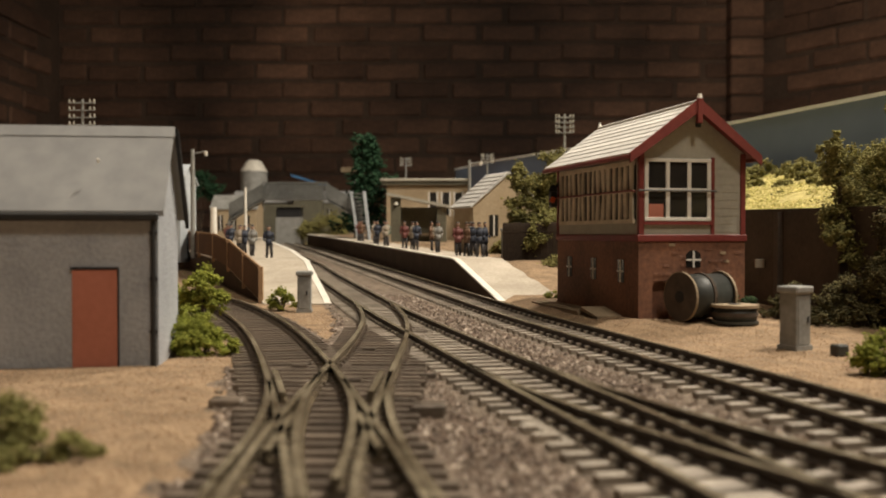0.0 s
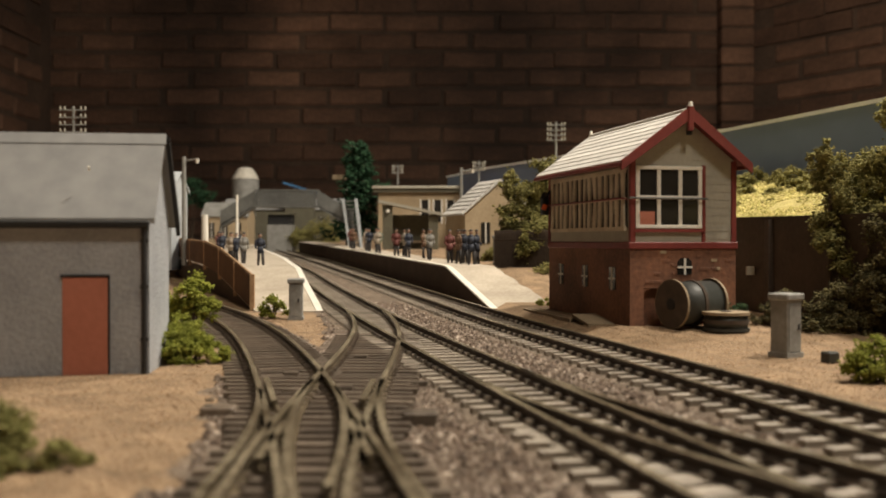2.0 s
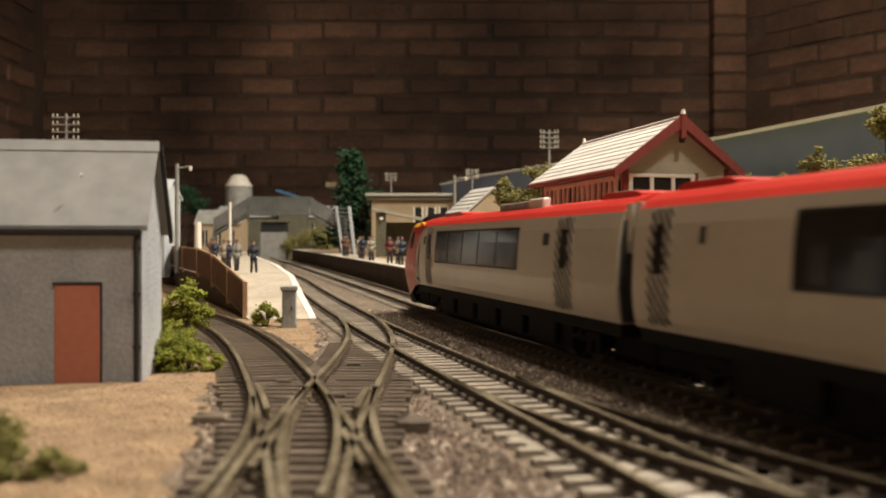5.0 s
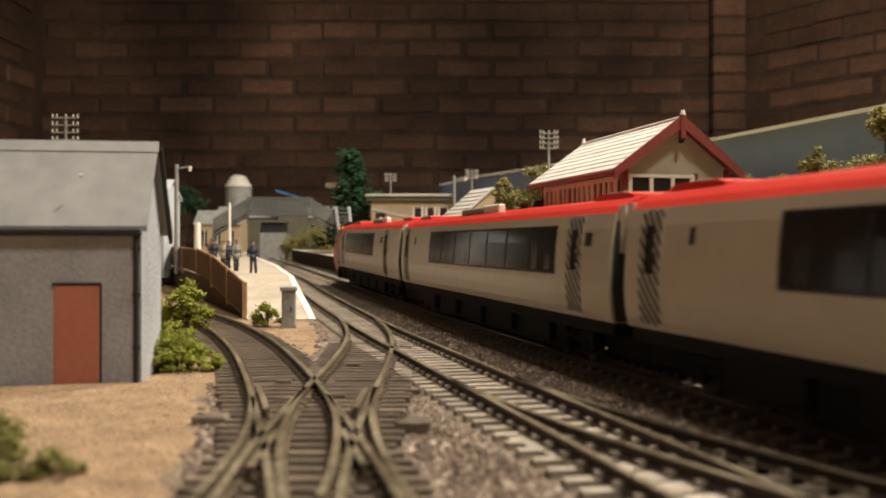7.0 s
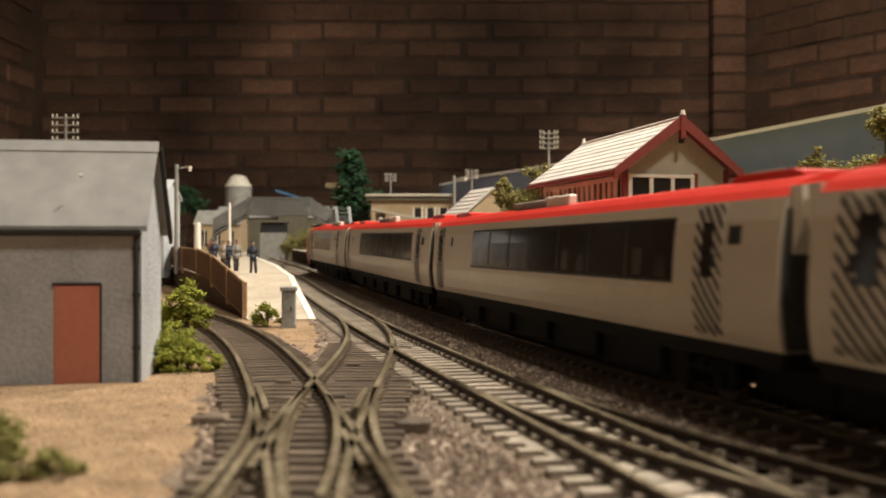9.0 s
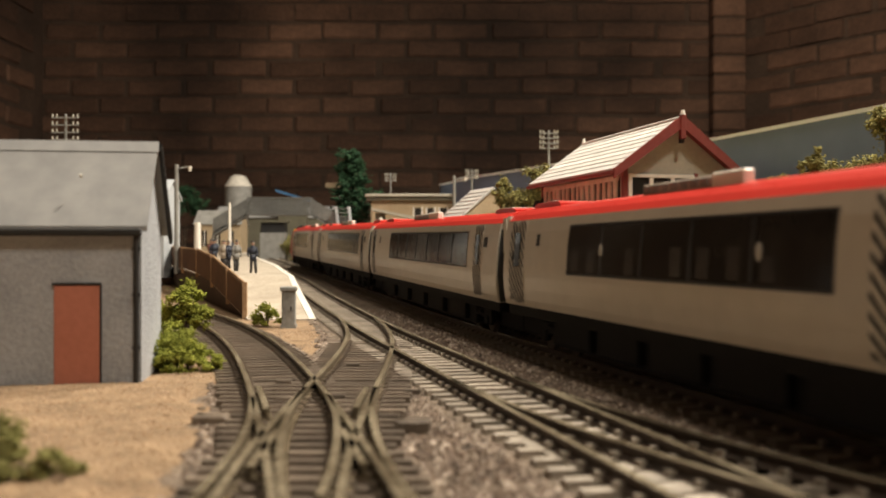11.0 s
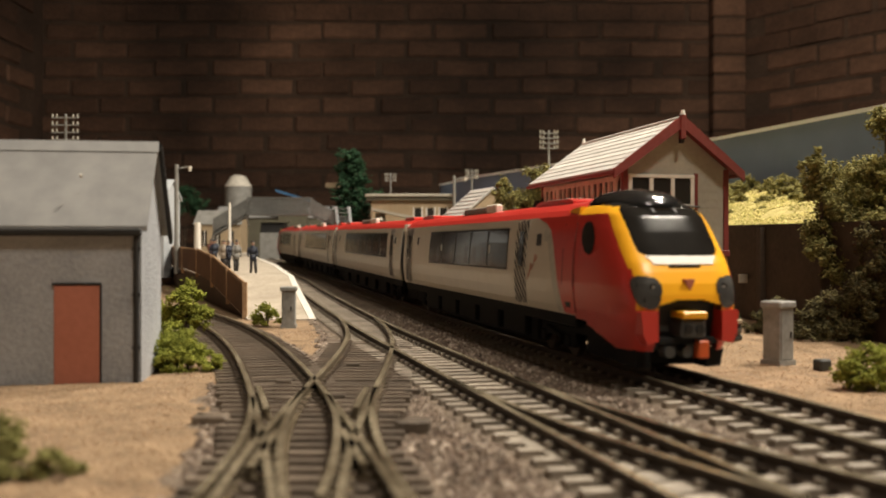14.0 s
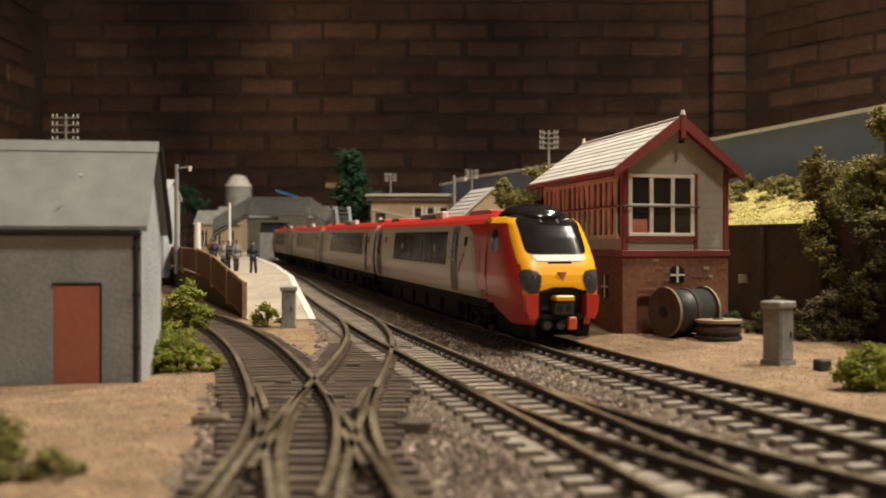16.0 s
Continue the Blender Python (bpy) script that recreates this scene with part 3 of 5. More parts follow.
    fit = part("corner_lamp", boxed(-5.2, -1.8, L - 5, L - 1, 52, 60, 0.6), M_BLACK, ob, "black lamp fitting on the corner")
    part("lamp_arm", rodded((-3.5, L - 3, 60), (0.5, L - 3, 66), 0.7, n=8), M_BLACK, fit)
    part("lamp_hood", rodded((-3.5, L - 3, 60), (-3.5, L - 3, 63.5), 2.6, 1.0, 10), M_BLACK, fit)
    part("lamp_glass", rodded((-5.0, L - 5.4, 54.5), (-4.0, L - 5.4, 57), 1.2, 1.2, 10), M_ORANGE, fit)
    for k in range(3):
        y = 14 + k * 30
        w = part("vent_window", boxed(-0.3, 0.4, y, y + 6, 17, 27), M_GLASS, ob)
        part("vent_bar", boxed(-0.7, -0.2, y + 2.5, y + 3.4, 17, 27), M_WHITE, w)
        part("vent_bar", boxed(-0.7, -0.2, y, y + 6, 21.5, 22.3), M_WHITE, w)
    sw = part("small_window", prism(bmesh.new(), [(20.6, 24), (27.0, 24), (27.0, 29.5), (25.4, 31.2), (22.2, 31.2), (20.6, 29.5)], "y", -0.25, 0.5), M_GLASS, ob, "small arched window")
    part("small_bar", boxed(23.4, 24.2, -0.7, -0.2, 24, 31), M_WHITE, sw)
    part("small_bar", boxed(20.6, 27, -0.7, -0.2, 26.8, 27.6), M_WHITE, sw)
    # roof: overlapping slate courses, ridge, barge boards
    roof = part("roof", prism(bmesh.new(), [(-5, 71.6), (mid, R - 0.9), (W + 3.6, 71.6), (W + 3.6, 70.6), (mid, R - 2.2), (-5, 70.6)], "y", -4.2, L + 4), M_MAROON, ob)
    courses = 9
    for s in (-1, 1):
        for k in range(courses):
            t0, t1 = k / courses, (k + 1.25) / courses
            xa, xb = (-5.6 + (mid + 5.6) * t0), (-5.6 + (mid + 5.6) * min(t1, 1.02))
            za, zb = 71.6 + (R - 71.6) * t0, 71.6 + (R - 71.6) * min(t1, 1.02)
            if s > 0:
                xa, xb = W - 1.4 - xa * 0.955, W - 1.4 - xb * 0.955
            part("slate_course", prism(bmesh.new(), [(xa, za + 0.6), (xb, zb + 0.25), (xb, zb - 0.3), (xa, za - 0.1)], "y", -4.6, L + 4.4), M_SLATE, roof)
    part("ridge", boxed(mid - 1.1, mid + 1.1, -5, L + 5, R - 0.6, R + 0.9, 0.4), M_SLATE, roof)
    for s in (-1, 1):
        e = -6.2 if s < 0 else W + 4.2
        part("barge_board", prism(bmesh.new(), [(e, 67.8), (e, 71.9), (mid + 0.01 * s, R + 1.4), (mid + 0.01 * s, R - 4.0)], "y", -6.0, -4.6), M_MAROON, roof)
        part("gutter", boxed(e - 0.6 if s < 0 else e - 1.2, e + 1.2 if s < 0 else e + 0.6, -4.6, L + 4, 69.6, 71.2, 0.3), M_MAROON, roof)
    part("finial", boxed(mid - 1.2, mid + 1.2, -6.4, -4.4, R - 9, R + 1.6, 0.3), M_MAROON, roof)
    part("finial_ball", rodded((mid, -5.4, R + 1.4), (mid, -5.4, R + 3.4), 1.2, 0.7), M_WHITE, roof)
    part("finial_ball", rodded((mid, L + 4, R + 0.8), (mid, L + 4, R + 3.0), 1.0, 0.5), M_WHITE, roof)
    part("apex_bracket", boxed(mid - 1.0, mid + 1.0, -5.4, -3.6, R - 10.6, R - 7.8, 0.3), M_TAR, roof)
    for k in range(26):                       # chipped bricks, a little proud and paler
        x, z = random.uniform(1.0, W - 4), random.choice([20.4, 22.2, 24.0, 25.8, 27.6, 29.4, 31.2, 33.0])
        if not 19 < x < 29:
            part("brick", boxed(x, x + 2.6, -0.16, 0.3, z, z + 1.2, 0.08), M_BOXBRICK if k % 7 else M_TAN, base)
    for o in ob.children_recursive:
        o.data.transform(Matrix.Diagonal((1.07, 1, 1, 1)))
    return ob


signal_box()
steps = thing("timber_ramp", at(57, 450, -2.4, 14), "weathered timber boarding laid beside the signal box", "ramp")
for k in range(6):
    part("plank", boxed(-9 + k * 2.6, -6.6 + k * 2.6, -26, 40, -0.2, 2.0 + (k % 2) * 0.3), M_WOOD, steps)
part("sloping_board", prism(bmesh.new(), [(-46, 0.2), (-46, 1.2), (-26, 4.2), (-26, 2.6)], "x", -8, 6), M_WOOD, steps)


def drum(m, r, half, label, flat=False):
    ob = thing("cable_drum", m, label, "cable drum", "cable drums")
    for s in (-1, 1):
        part("flange", rodded((s * half, 0, 0), (s * (half - 1.2), 0, 0), r, r, 28), (M_WOOD if s < 0 else M_DRUM) if flat else M_FLANGE, ob)
        if not flat:
            part("flange_rim", rodded((s * (half - 0.1), 0, 0), (s * (half - 1.1), 0, 0), r + 0.35, r + 0.35, 28), M_WOOD, ob, "pale worn rim")
        part("flange_hub", rodded((s * (half + 0.3), 0, 0), (s * (half - 0.5), 0, 0), r * 0.25, r * 0.25, 16), M_BLACK, ob)
    part("wound_cable", rodded((-half + 1, 0, 0), (half - 1, 0, 0), r * 0.92, r * 0.92, 28), M_DRUM, ob, smooth=True)
    part("middle_band", rodded((-0.7, 0, 0), (0.7, 0, 0), r * 0.97, r * 0.97, 28), M_RETAIN, ob)
    return ob


drum(at(101, 388, 9.0, 27), 10.0, 11.0, "large dark cable drum on its rims beside the signal box")
drum(at(112, 377, 2.6, 0, 0, 90), 9.4, 3.8, "small cable drum lying flat on the ground", True)


def cabinet(x, y, z, w, d, h, rz, label):
    ob = thing("relay_cabinet", at(x, y, z, rz), label, "relay cabinet", "relay cabinets")
    part("body", boxed(-w / 2, w / 2, -d / 2, d / 2, 0, h - 2, 0.25), M_GREY, ob)
    part("cap", boxed(-w / 2 - 0.8, w / 2 + 0.8, -d / 2 - 0.8, d / 2 + 0.8, h - 2.4, h, 0.5), M_GREY, ob, "pale overhanging cap")
    part("door", boxed(-w / 2 + 0.8, w / 2 - 0.8, -d / 2 - 0.25, -d / 2 + 0.2, 1, h - 3.4, 0.1), M_GREY, ob)
    part("handle", boxed(w / 2 - 2.2, w / 2 - 1.6, -d / 2 - 0.6, -d / 2 - 0.2, h * 0.4, h * 0.5), M_BLACK, ob)
    part("plinth", boxed(-w / 2 - 0.5, w / 2 + 0.5, -d / 2 - 0.5, d / 2 + 0.5, -2, 0.7), M_GREY, ob)
    return ob


cabinet(115.0, 318, -3.6, 7.4, 7.0, 20.8, 32, "pale grey lineside relay cabinet with overhanging cap")
cabinet(-76.7, 461, -3.2, 6.6, 6, 19.6, 4, "plain grey lineside cabinet by the platform ramp")
cabinet(36, 700, 17.6, 7.0, 6, 21.5, 0, "small grey cabinet on the platform end")
stone = thing("ground_box", at(124, 303, -4.2, 20), "small dark green box on the ground", "box")
part("body", boxed(-2.4, 2.4, -2, 2, -0.6, 3.2, 0.5), M_DRUM, stone)


# ---------------------------------------------------------------- shed
def shed():
    ob = thing("shed", at(-85.6, 263, -3.4, 7), "low grey rendered shed with a red door", "shed")
    L, D, E, R, mid = 66.0, 31.0, 46.0, 69.6, 15.5
    part("wall", prism(bmesh.new(), [(0, -3), (D, -3), (D, E), (mid, R - 1.5), (0, E)], "x", -L, 0), M_SHED, ob, "rough grey rendered walls")
    roof = part("roof", prism(bmesh.new(), [(-1.3, E - 2.6), (-1.3, E - 1.1), (mid, R + 0.6), (D + 2.6, E - 2.0), (D + 2.6, E - 3.4), (mid, R - 1.2)], "x", -L - 2, 1.8), M_SHEDROOF, ob, "smooth grey sheet roof")
    part("ridge_strip", prism(bmesh.new(), [(mid - 2.2, R - 2.2), (mid, R + 1.1), (mid + 2.2, R - 2.2)], "x", -L - 2.2, 2.1), M_SHEDROOF, roof)
    part("gutter", boxed(-L - 2, 0.4, -2.6, -0.9, E - 4.0, E - 1.9, 0.4), M_TAR, roof, "black gutter")
    part("back_verge", prism(bmesh.new(), [(mid, R - 1.4), (D + 3, E - 6), (D + 3, E - 2.4), (mid, R + 0.4)], "x", 1.9, 3.1), M_TAR, roof)
    part("downpipe", rodded((-1.2, -1.0, -1), (-1.2, -1.0, E - 4), 0.75), M_TAR, ob)
    for z in (10, 25, 38):
        part("pipe_clip", boxed(-2.2, -0.2, -1.4, 0.2, z, z + 1), M_TAR, ob)
    door = part("door", boxed(-23.7, -11.3, -0.5, 0.6, -2, 28.2, 0.12), M_REDDOOR, ob, "flat brick-red door")
    part("door_head", boxed(-24.2, -10.9, -0.7, 0.4, 28.2, 28.9), M_TAR, door)
    part("door_jamb", boxed(-11.3, -10.8, -0.55, 0.4, -2, 28.2), M_TAR, door)
    part("roof_nail", rodded((-17, 2.5, 58.8), (-17, 1.7, 59.6), 0.35), M_WHITE, roof)
    return ob


shed()


# ---------------------------------------------------------------- platforms
def strip(name, edge0, edge1, y0, y1, top, base, material, parent, step=20.0, label=""):
    """A walled slab between two edge lines; top and base give heights by y."""
    ys = [y0 + k * step for k in range(int((y1 - y0) / step) + 1)]
    verts, faces = [], []
    for y in ys:
        a, b = edge0(y), edge1(y)
        verts += [(a, y, base(y)), (a, y, top(y)), (b, y, top(y)), (b, y, base(y))]
    for i in range(len(ys) - 1):
        k = i * 4
        for q in range(4):
            faces.append((k + q, k + (q + 1) % 4, k + 4 + (q + 1) % 4, k + 4 + q))
    n = (len(ys) - 1) * 4
    faces += [(3, 2, 1, 0), (n, n + 1, n + 2, n + 3)]
    return raw(name, verts, faces, material, parent, label)


def right_top(y):
    return rise(y) + min(15.4, -4.0 + 19.4 * (y - 515) / 102)


def left_top(y):
    return rise(y) + min(12.5, -4.2 + 16.7 * (y - 500) / 150)


def low(y):
    return rise(y) - 6


plat = thing("platform_right", Matrix.Identity(4), "long station platform with pale paving and dark brick face", "platform", kind="structure")
strip("platform_wall", lambda y: line_a(y) + 23, lambda y: line_a(y) + 30, 515, 1580, lambda y: right_top(y) - 0.9, low, M_PLATWALL, plat, 10)
strip("paving", lambda y: line_a(y) + 22.6, lambda y: line_a(y) + 60 - 0.055 * max(0, y - 520) ** 1.0 * (y < 640) - 6.6 * (y >= 640) + 2.2 * noise.noise((y * 0.08, 3, 0)), 515, 1580, right_top, lambda y: right_top(y) - 0.9, M_PLATFORM, plat, 5)
strip("white_edge", lambda y: line_a(y) + 22.4, lambda y: line_a(y) + 26.5, 515, 1580, lambda y: right_top(y) + 0.25, lambda y: right_top(y) - 0.7, M_WHITE, plat, 10)


def left_edge(y):
    return -107.8 - 0.407 * (y - 506)


plat2 = thing("platform_left", Matrix.Identity(4), "station platform ramp with pale paving and white edge", "platform", kind="structure")
strip("paving", left_edge, lambda y: line_b(y) - 17, 500, 1500, left_top, lambda y: left_top(y) - 0.9, M_PLATFORM, plat2, 10)
strip("platform_wall", lambda y: left_edge(y) + 0.5, lambda y: line_b(y) - 17.5, 500, 1500, lambda y: left_top(y) - 1.0, low, M_PLATWALL, plat2, 10)
strip("white_edge", lambda y: line_b(y) - 20.5, lambda y: line_b(y) - 16.6, 500, 1500, lambda y: left_top(y) + 0.3, lambda y: left_top(y) - 0.7, M_WHITE, plat2, 10)

fence = thing("fence", Matrix.Identity(4), "brown panelled timber fence along the platform ramp", "fence")
FY = [508, 560, 620, 690, 775, 880]
for k, y in enumerate(FY):
    x, z = left_edge(y), left_top(y)
    part("post", boxed(x - 1.2, x + 1.2, y - 1.2, y + 1.2, z - 3, z + 18.6), M_FENCEPOST, fence)
    if k < len(FY) - 1:
        y2 = FY[k + 1]
        x2, z2 = left_edge(y2), left_top(y2)
        raw("panel", [(x, y, z + 0.6), (x2, y2, z2 + 0.6), (x2, y2, z2 + 17), (x, y, z + 17), (x - 1, y, z + 0.6), (x2 - 1, y2, z2 + 0.6), (x2 - 1, y2, z2 + 17), (x - 1, y, z + 17)],
            [(0, 1, 2, 3), (7, 6, 5, 4), (0, 4, 5, 1), (3, 2, 6, 7), (0, 3, 7, 4), (1, 5, 6, 2)], M_FENCE, fence)
        b = bmesh.new()
        rod(b, (x + 0.4, y, z + 17.6), (x2 + 0.4, y2, z2 + 17.6), 0.9, n=6)
        part("top_rail", b, M_FENCEPOST, fence)
        b = bmesh.new()
        rod(b, (x + 0.8, y, z + 2.4), (x2 + 0.8, y2, z2 + 2.4), 0.7, n=6)
        part("bottom_rail", b, M_FENCEPOST, fence)


# ---------------------------------------------------------------- bank, retaining wall, backboard
def wall_x(y):
    return 73 + (900 - y) * 0.19


retain = thing("retaining_wall", Matrix.Identity(4), "dark brown retaining wall at the foot of the grassy bank", "wall", kind="structure")
strip("wall_face", wall_x, lambda y: wall_x(y) + 6, 250, 1120, lambda y: 45 + rise(y), low, M_RETAIN, retain, 30)
strip("coping", lambda y: wall_x(y) - 1, lambda y: wall_x(y) + 7, 250, 1120, lambda y: 46.4 + rise(y), lambda y: 45 + rise(y), M_RETAIN, retain, 30)
for k in range(16):
    y = 300 + k * 52
    part("pilaster", boxed(wall_x(y) - 2.2, wall_x(y) + 1, y - 3, y + 3, rise(y) - 5, rise(y) + 45), M_RETAIN, retain)

BOARD = [(352, 340), (277, 588), (226, 749), (140, 945), (46, 1144), (-4, 1300)]


def board_x(y):
    for (xa, ya), (xb, yb) in zip(BOARD, BOARD[1:]):
        if y <= yb or (xb, yb) == BOARD[-1]:
            return xa + (xb - xa) * (y - ya) / (yb - ya)


bank = []
bf = []
for j in range(50):
    y = 250 + j * 18
    for i in range(13):
        t = i / 12
        x0, x1 = wall_x(y) + 6.5, max(board_x(max(y, 340)) - 1, wall_x(y) + 8)
        h = 44 + rise(y) + 34 * t ** 1.1 + 2.5 * noise.noise((x0 * 0.05 + t * 4, y * 0.03, 3)) * math.sin(math.pi * min(t * 1.3, 1))
        bank.append((x0 + (x1 - x0) * t, y, h))
for j in range(49):
    for i in range(12):
        k = j * 13 + i
        bf.append((k, k + 1, k + 14, k + 13))
tagged(raw("grass_bank", bank, bf, M_STRAW, None, "dry straw-coloured grassy bank above the wall", True), kind="structure")

verts, faces = [], []
for _ in range(30000):
    y, t = random.uniform(330, 900), random.random()
    x0, x1 = wall_x(y) + 6.5, max(board_x(max(y, 340)) - 1, wall_x(y) + 8)
    if noise.noise((t * 5, y * 0.03, 9)) > -0.25:
        h = 44 + rise(y) + 34 * t ** 1.1 + 2.5 * noise.noise((x0 * 0.05 + t * 4, y * 0.03, 3)) * math.sin(math.pi * min(t * 1.3, 1))
        lump(verts, faces, (x0 + (x1 - x0) * t, y, h + 0.3), random.uniform(0.4, 1.3), (OCT_V, OCT_F), 0.6, 0.8)
tagged(raw("grass_tufts", verts, faces, M_TUFT, None, "yellow-green scatter grass on the bank"), kind="stuff")

board = thing("backboard", Matrix.Identity(4), "plain blue-grey backboard with a white top edge", "backboard", kind="structure")
for (xa, ya), (xb, yb) in zip(BOARD, BOARD[1:]):
    for nm, z0, z1, d, mt in (("panel", -5, 124, 0, M_BOARDBLUE), ("white_capping", 123.6, 126.2, -1.5, M_CAPPING)):
        raw(nm, [(xa + d, ya, z0), (xb + d, yb, z0), (xb + d, yb, z1), (xa + d, ya, z1), (xa + 6, ya + 2, z0), (xb + 6, yb + 2, z0), (xb + 6, yb + 2, z1), (xa + 6, ya + 2, z1)],
            [(0, 3, 2, 1), (4, 5, 6, 7), (0, 1, 5, 4), (3, 7, 6, 2), (0, 4, 7, 3), (1, 2, 6, 5)], mt, board)


# ---------------------------------------------------------------- trees and bushes
tree(164, 402, -3.5, 80, [(0, 0, 66, 7, 9), (-4, -3, 76, 5, 5), (7, 2, 54, 8, 9), (2, 4, 44, 8, 8), (-3, -6, 36, 6, 5), (9, -6, 30, 8, 10)], 1300, 1.7, M_LEAFOLIVE, "tall olive-green foam tree at the foot of the bank")
tree(190, 398, -3.5, 96, [(2, 0, 90, 8, 9), (-6, -3, 68, 9, 8), (5, 3, 62, 12, 13), (-9, -6, 46, 9, 9), (4, -4, 32, 13, 13), (-12, -2, 24, 9, 10)], 2000, 1.8, M_LEAFOLIVE, "tall dense olive tree beside the bank")
tree(205, 440, -3.5, 84, [(0, 0, 70, 14, 14), (8, 0, 50, 14, 14), (-10, 0, 58, 10, 12), (-4, 0, 34, 14, 14)], 1500, 2.0, M_LEAFOLIVE, "tall olive tree against the bank")
tree(208, 385, -3.5, 70, [(0, 0, 52, 12, 14), (-3, 0, 32, 13, 14), (2, 0, 14, 12, 12)], 1200, 1.8, M_LEAFOLIVE, "olive tree at the edge of the scene")
tree(176, 372, -3.5, 48, [(0, 0, 34, 10, 14), (-6, -2, 20, 9, 10), (6, 0, 22, 9, 12)], 900, 1.6, M_LEAFSHADED, "low olive tree in front of the wall")
tree(57, 668, 6, 80, [(-15, 0, 70, 8, 9), (13, -4, 78, 10, 9), (-2, 0, 58, 12, 13), (11, 0, 58, 13, 15), (-12, -4, 44, 10, 13), (6, -4, 38, 16, 14)], 1800, 2.2, M_LEAFOLIVE, "broad olive tree behind the signal box")
tree(60, 640, 8, 44, [(0, 0, 30, 10, 12), (-6, 0, 20, 8, 9)], 600, 2.0, M_LEAFDULL, "low green tree behind the signal box")
bush(119, 262, -4, [(0, 0, 4.5, 6.5, 6), (5, 2, 7, 5, 5), (-4, 1, 3, 4, 4), (3, -3, 3, 5, 4)], 420, 1.2, M_LEAFBRIGHT, "bright yellow-green foam bush on the sand")
bush(-80, 288, -4, [(-2, 0, 6, 6, 6), (-5, 6, 10, 4.5, 5), (3, -3, 3, 4.4, 3.6), (5, 5, 4, 4.6, 4), (-5, -3, 5, 5.2, 5.5)], 800, 1.2, M_LEAFBRIGHT, "bright green foam bush against the shed")
bush(-104, 372, -4, [(-1, 0, 17, 6.5, 7.5), (-7, 4, 9, 6, 7), (7, -2, 12, 5, 4.5)], 560, 1.5, M_LEAFBRIGHT, "green bush beside the siding")
bush(-68, 152, -4.4, [(-4, 0, 4.6, 3.6, 4.4), (3.4, 1, 3, 3.8, 3.4), (-8, 1, 6.5, 4.6, 5.6), (-7, -5, 2, 5.4, 4)], 1000, 0.8, M_LEAFDULL, "low dull green bush on the sandy ground")
bush(-90, 468, -4, [(0, 0, 6, 5.5, 5), (4, 0, 4, 4, 4), (-4, 1, 4, 4, 4)], 260, 1.3, M_LEAFBRIGHT, "small green bush on the platform ramp")
bush(52, 506, -4, [(0, 0, 4, 4.5, 4), (4, 2, 3, 3.5, 3)], 160, 1.2, M_LEAFBRIGHT, "small green tuft by the signal box")
bush(137, 396, -4, [(0, 0, 5, 6, 6), (5, 0, 12, 5, 7), (-3, 3, 3, 6, 5)], 420, 1.4, M_LEAFSHADED, "scrubby olive bush behind the cabinet")
bush(150, 380, -4, [(0, 0, 7, 9, 8), (8, 0, 12, 8, 9), (-7, -2, 4, 6, 5), (14, -4, 6, 9, 8)], 700, 1.5, M_LEAFSHADED, "scrubby undergrowth below the trees")
bush(123, 402, -4, [(0, 0, 4, 5, 5), (3, 0, 8, 3.5, 4)], 260, 1.2, M_LEAFTEAL, "dark green weeds beside the drum")
bush(66, 610, 6, [(0, 0, 6, 9, 8), (-9, 3, 5, 7, 6), (8, 3, 8, 7, 8)], 420, 1.8, M_LEAFOLIVE, "scrub along the fence")
bush(40, 760, 16, [(0, 0, 6, 9, 9), (-8, 0, 5, 7, 6)], 260, 1.9, M_LEAFOLIVE, "olive bush by the station cabin")
for x, y, z, r in ((238, 640, 78, 9), (248, 590, 79, 9), (230, 690, 80, 9), (215, 735, 82, 9), (262, 545, 79, 10), (205, 640, 69, 6), (243, 560, 71, 7), (196, 690, 74, 7), (222, 560, 64, 6), (270, 500, 78, 10), (232, 620, 74, 6), (222, 700, 80, 7), (205, 760, 82, 8), (243, 610, 78, 7), (255, 572, 79, 7), (236, 665, 79, 7), (210, 690, 76, 6), (186, 600, 56, 5), (200, 575, 58, 5), (214, 612, 66, 6), (178, 640, 54, 5), (226, 585, 68, 5), (190, 720, 76, 7), (178, 700, 68, 6)):
    bush(x, y, z - 3, [(0, 0, r * 0.5, r, r * 0.7), (r * 0.7, 3, r * 0.4, r * 0.7, r * 0.5), (-r * 0.8, 2, r * 0.3, r * 0.6, r * 0.5)], 240, 1.7, M_LEAFOLIVE, "yellow-olive shrub on the grassy bank")
bush(-236, 1655, 14, [(0, 0, 30, 26, 30), (-28, -6, 24, 20, 24), (26, 0, 26, 20, 24)], 900, 3.2, M_LEAFOLIVE, "yellowing bushes beyond the footbridge")
bush(-420, 1500, 14, [(0, 0, 100, 20, 22), (24, 0, 90, 16, 16)], 400, 3.4, M_LEAFDARK, "dark foliage behind the platform")


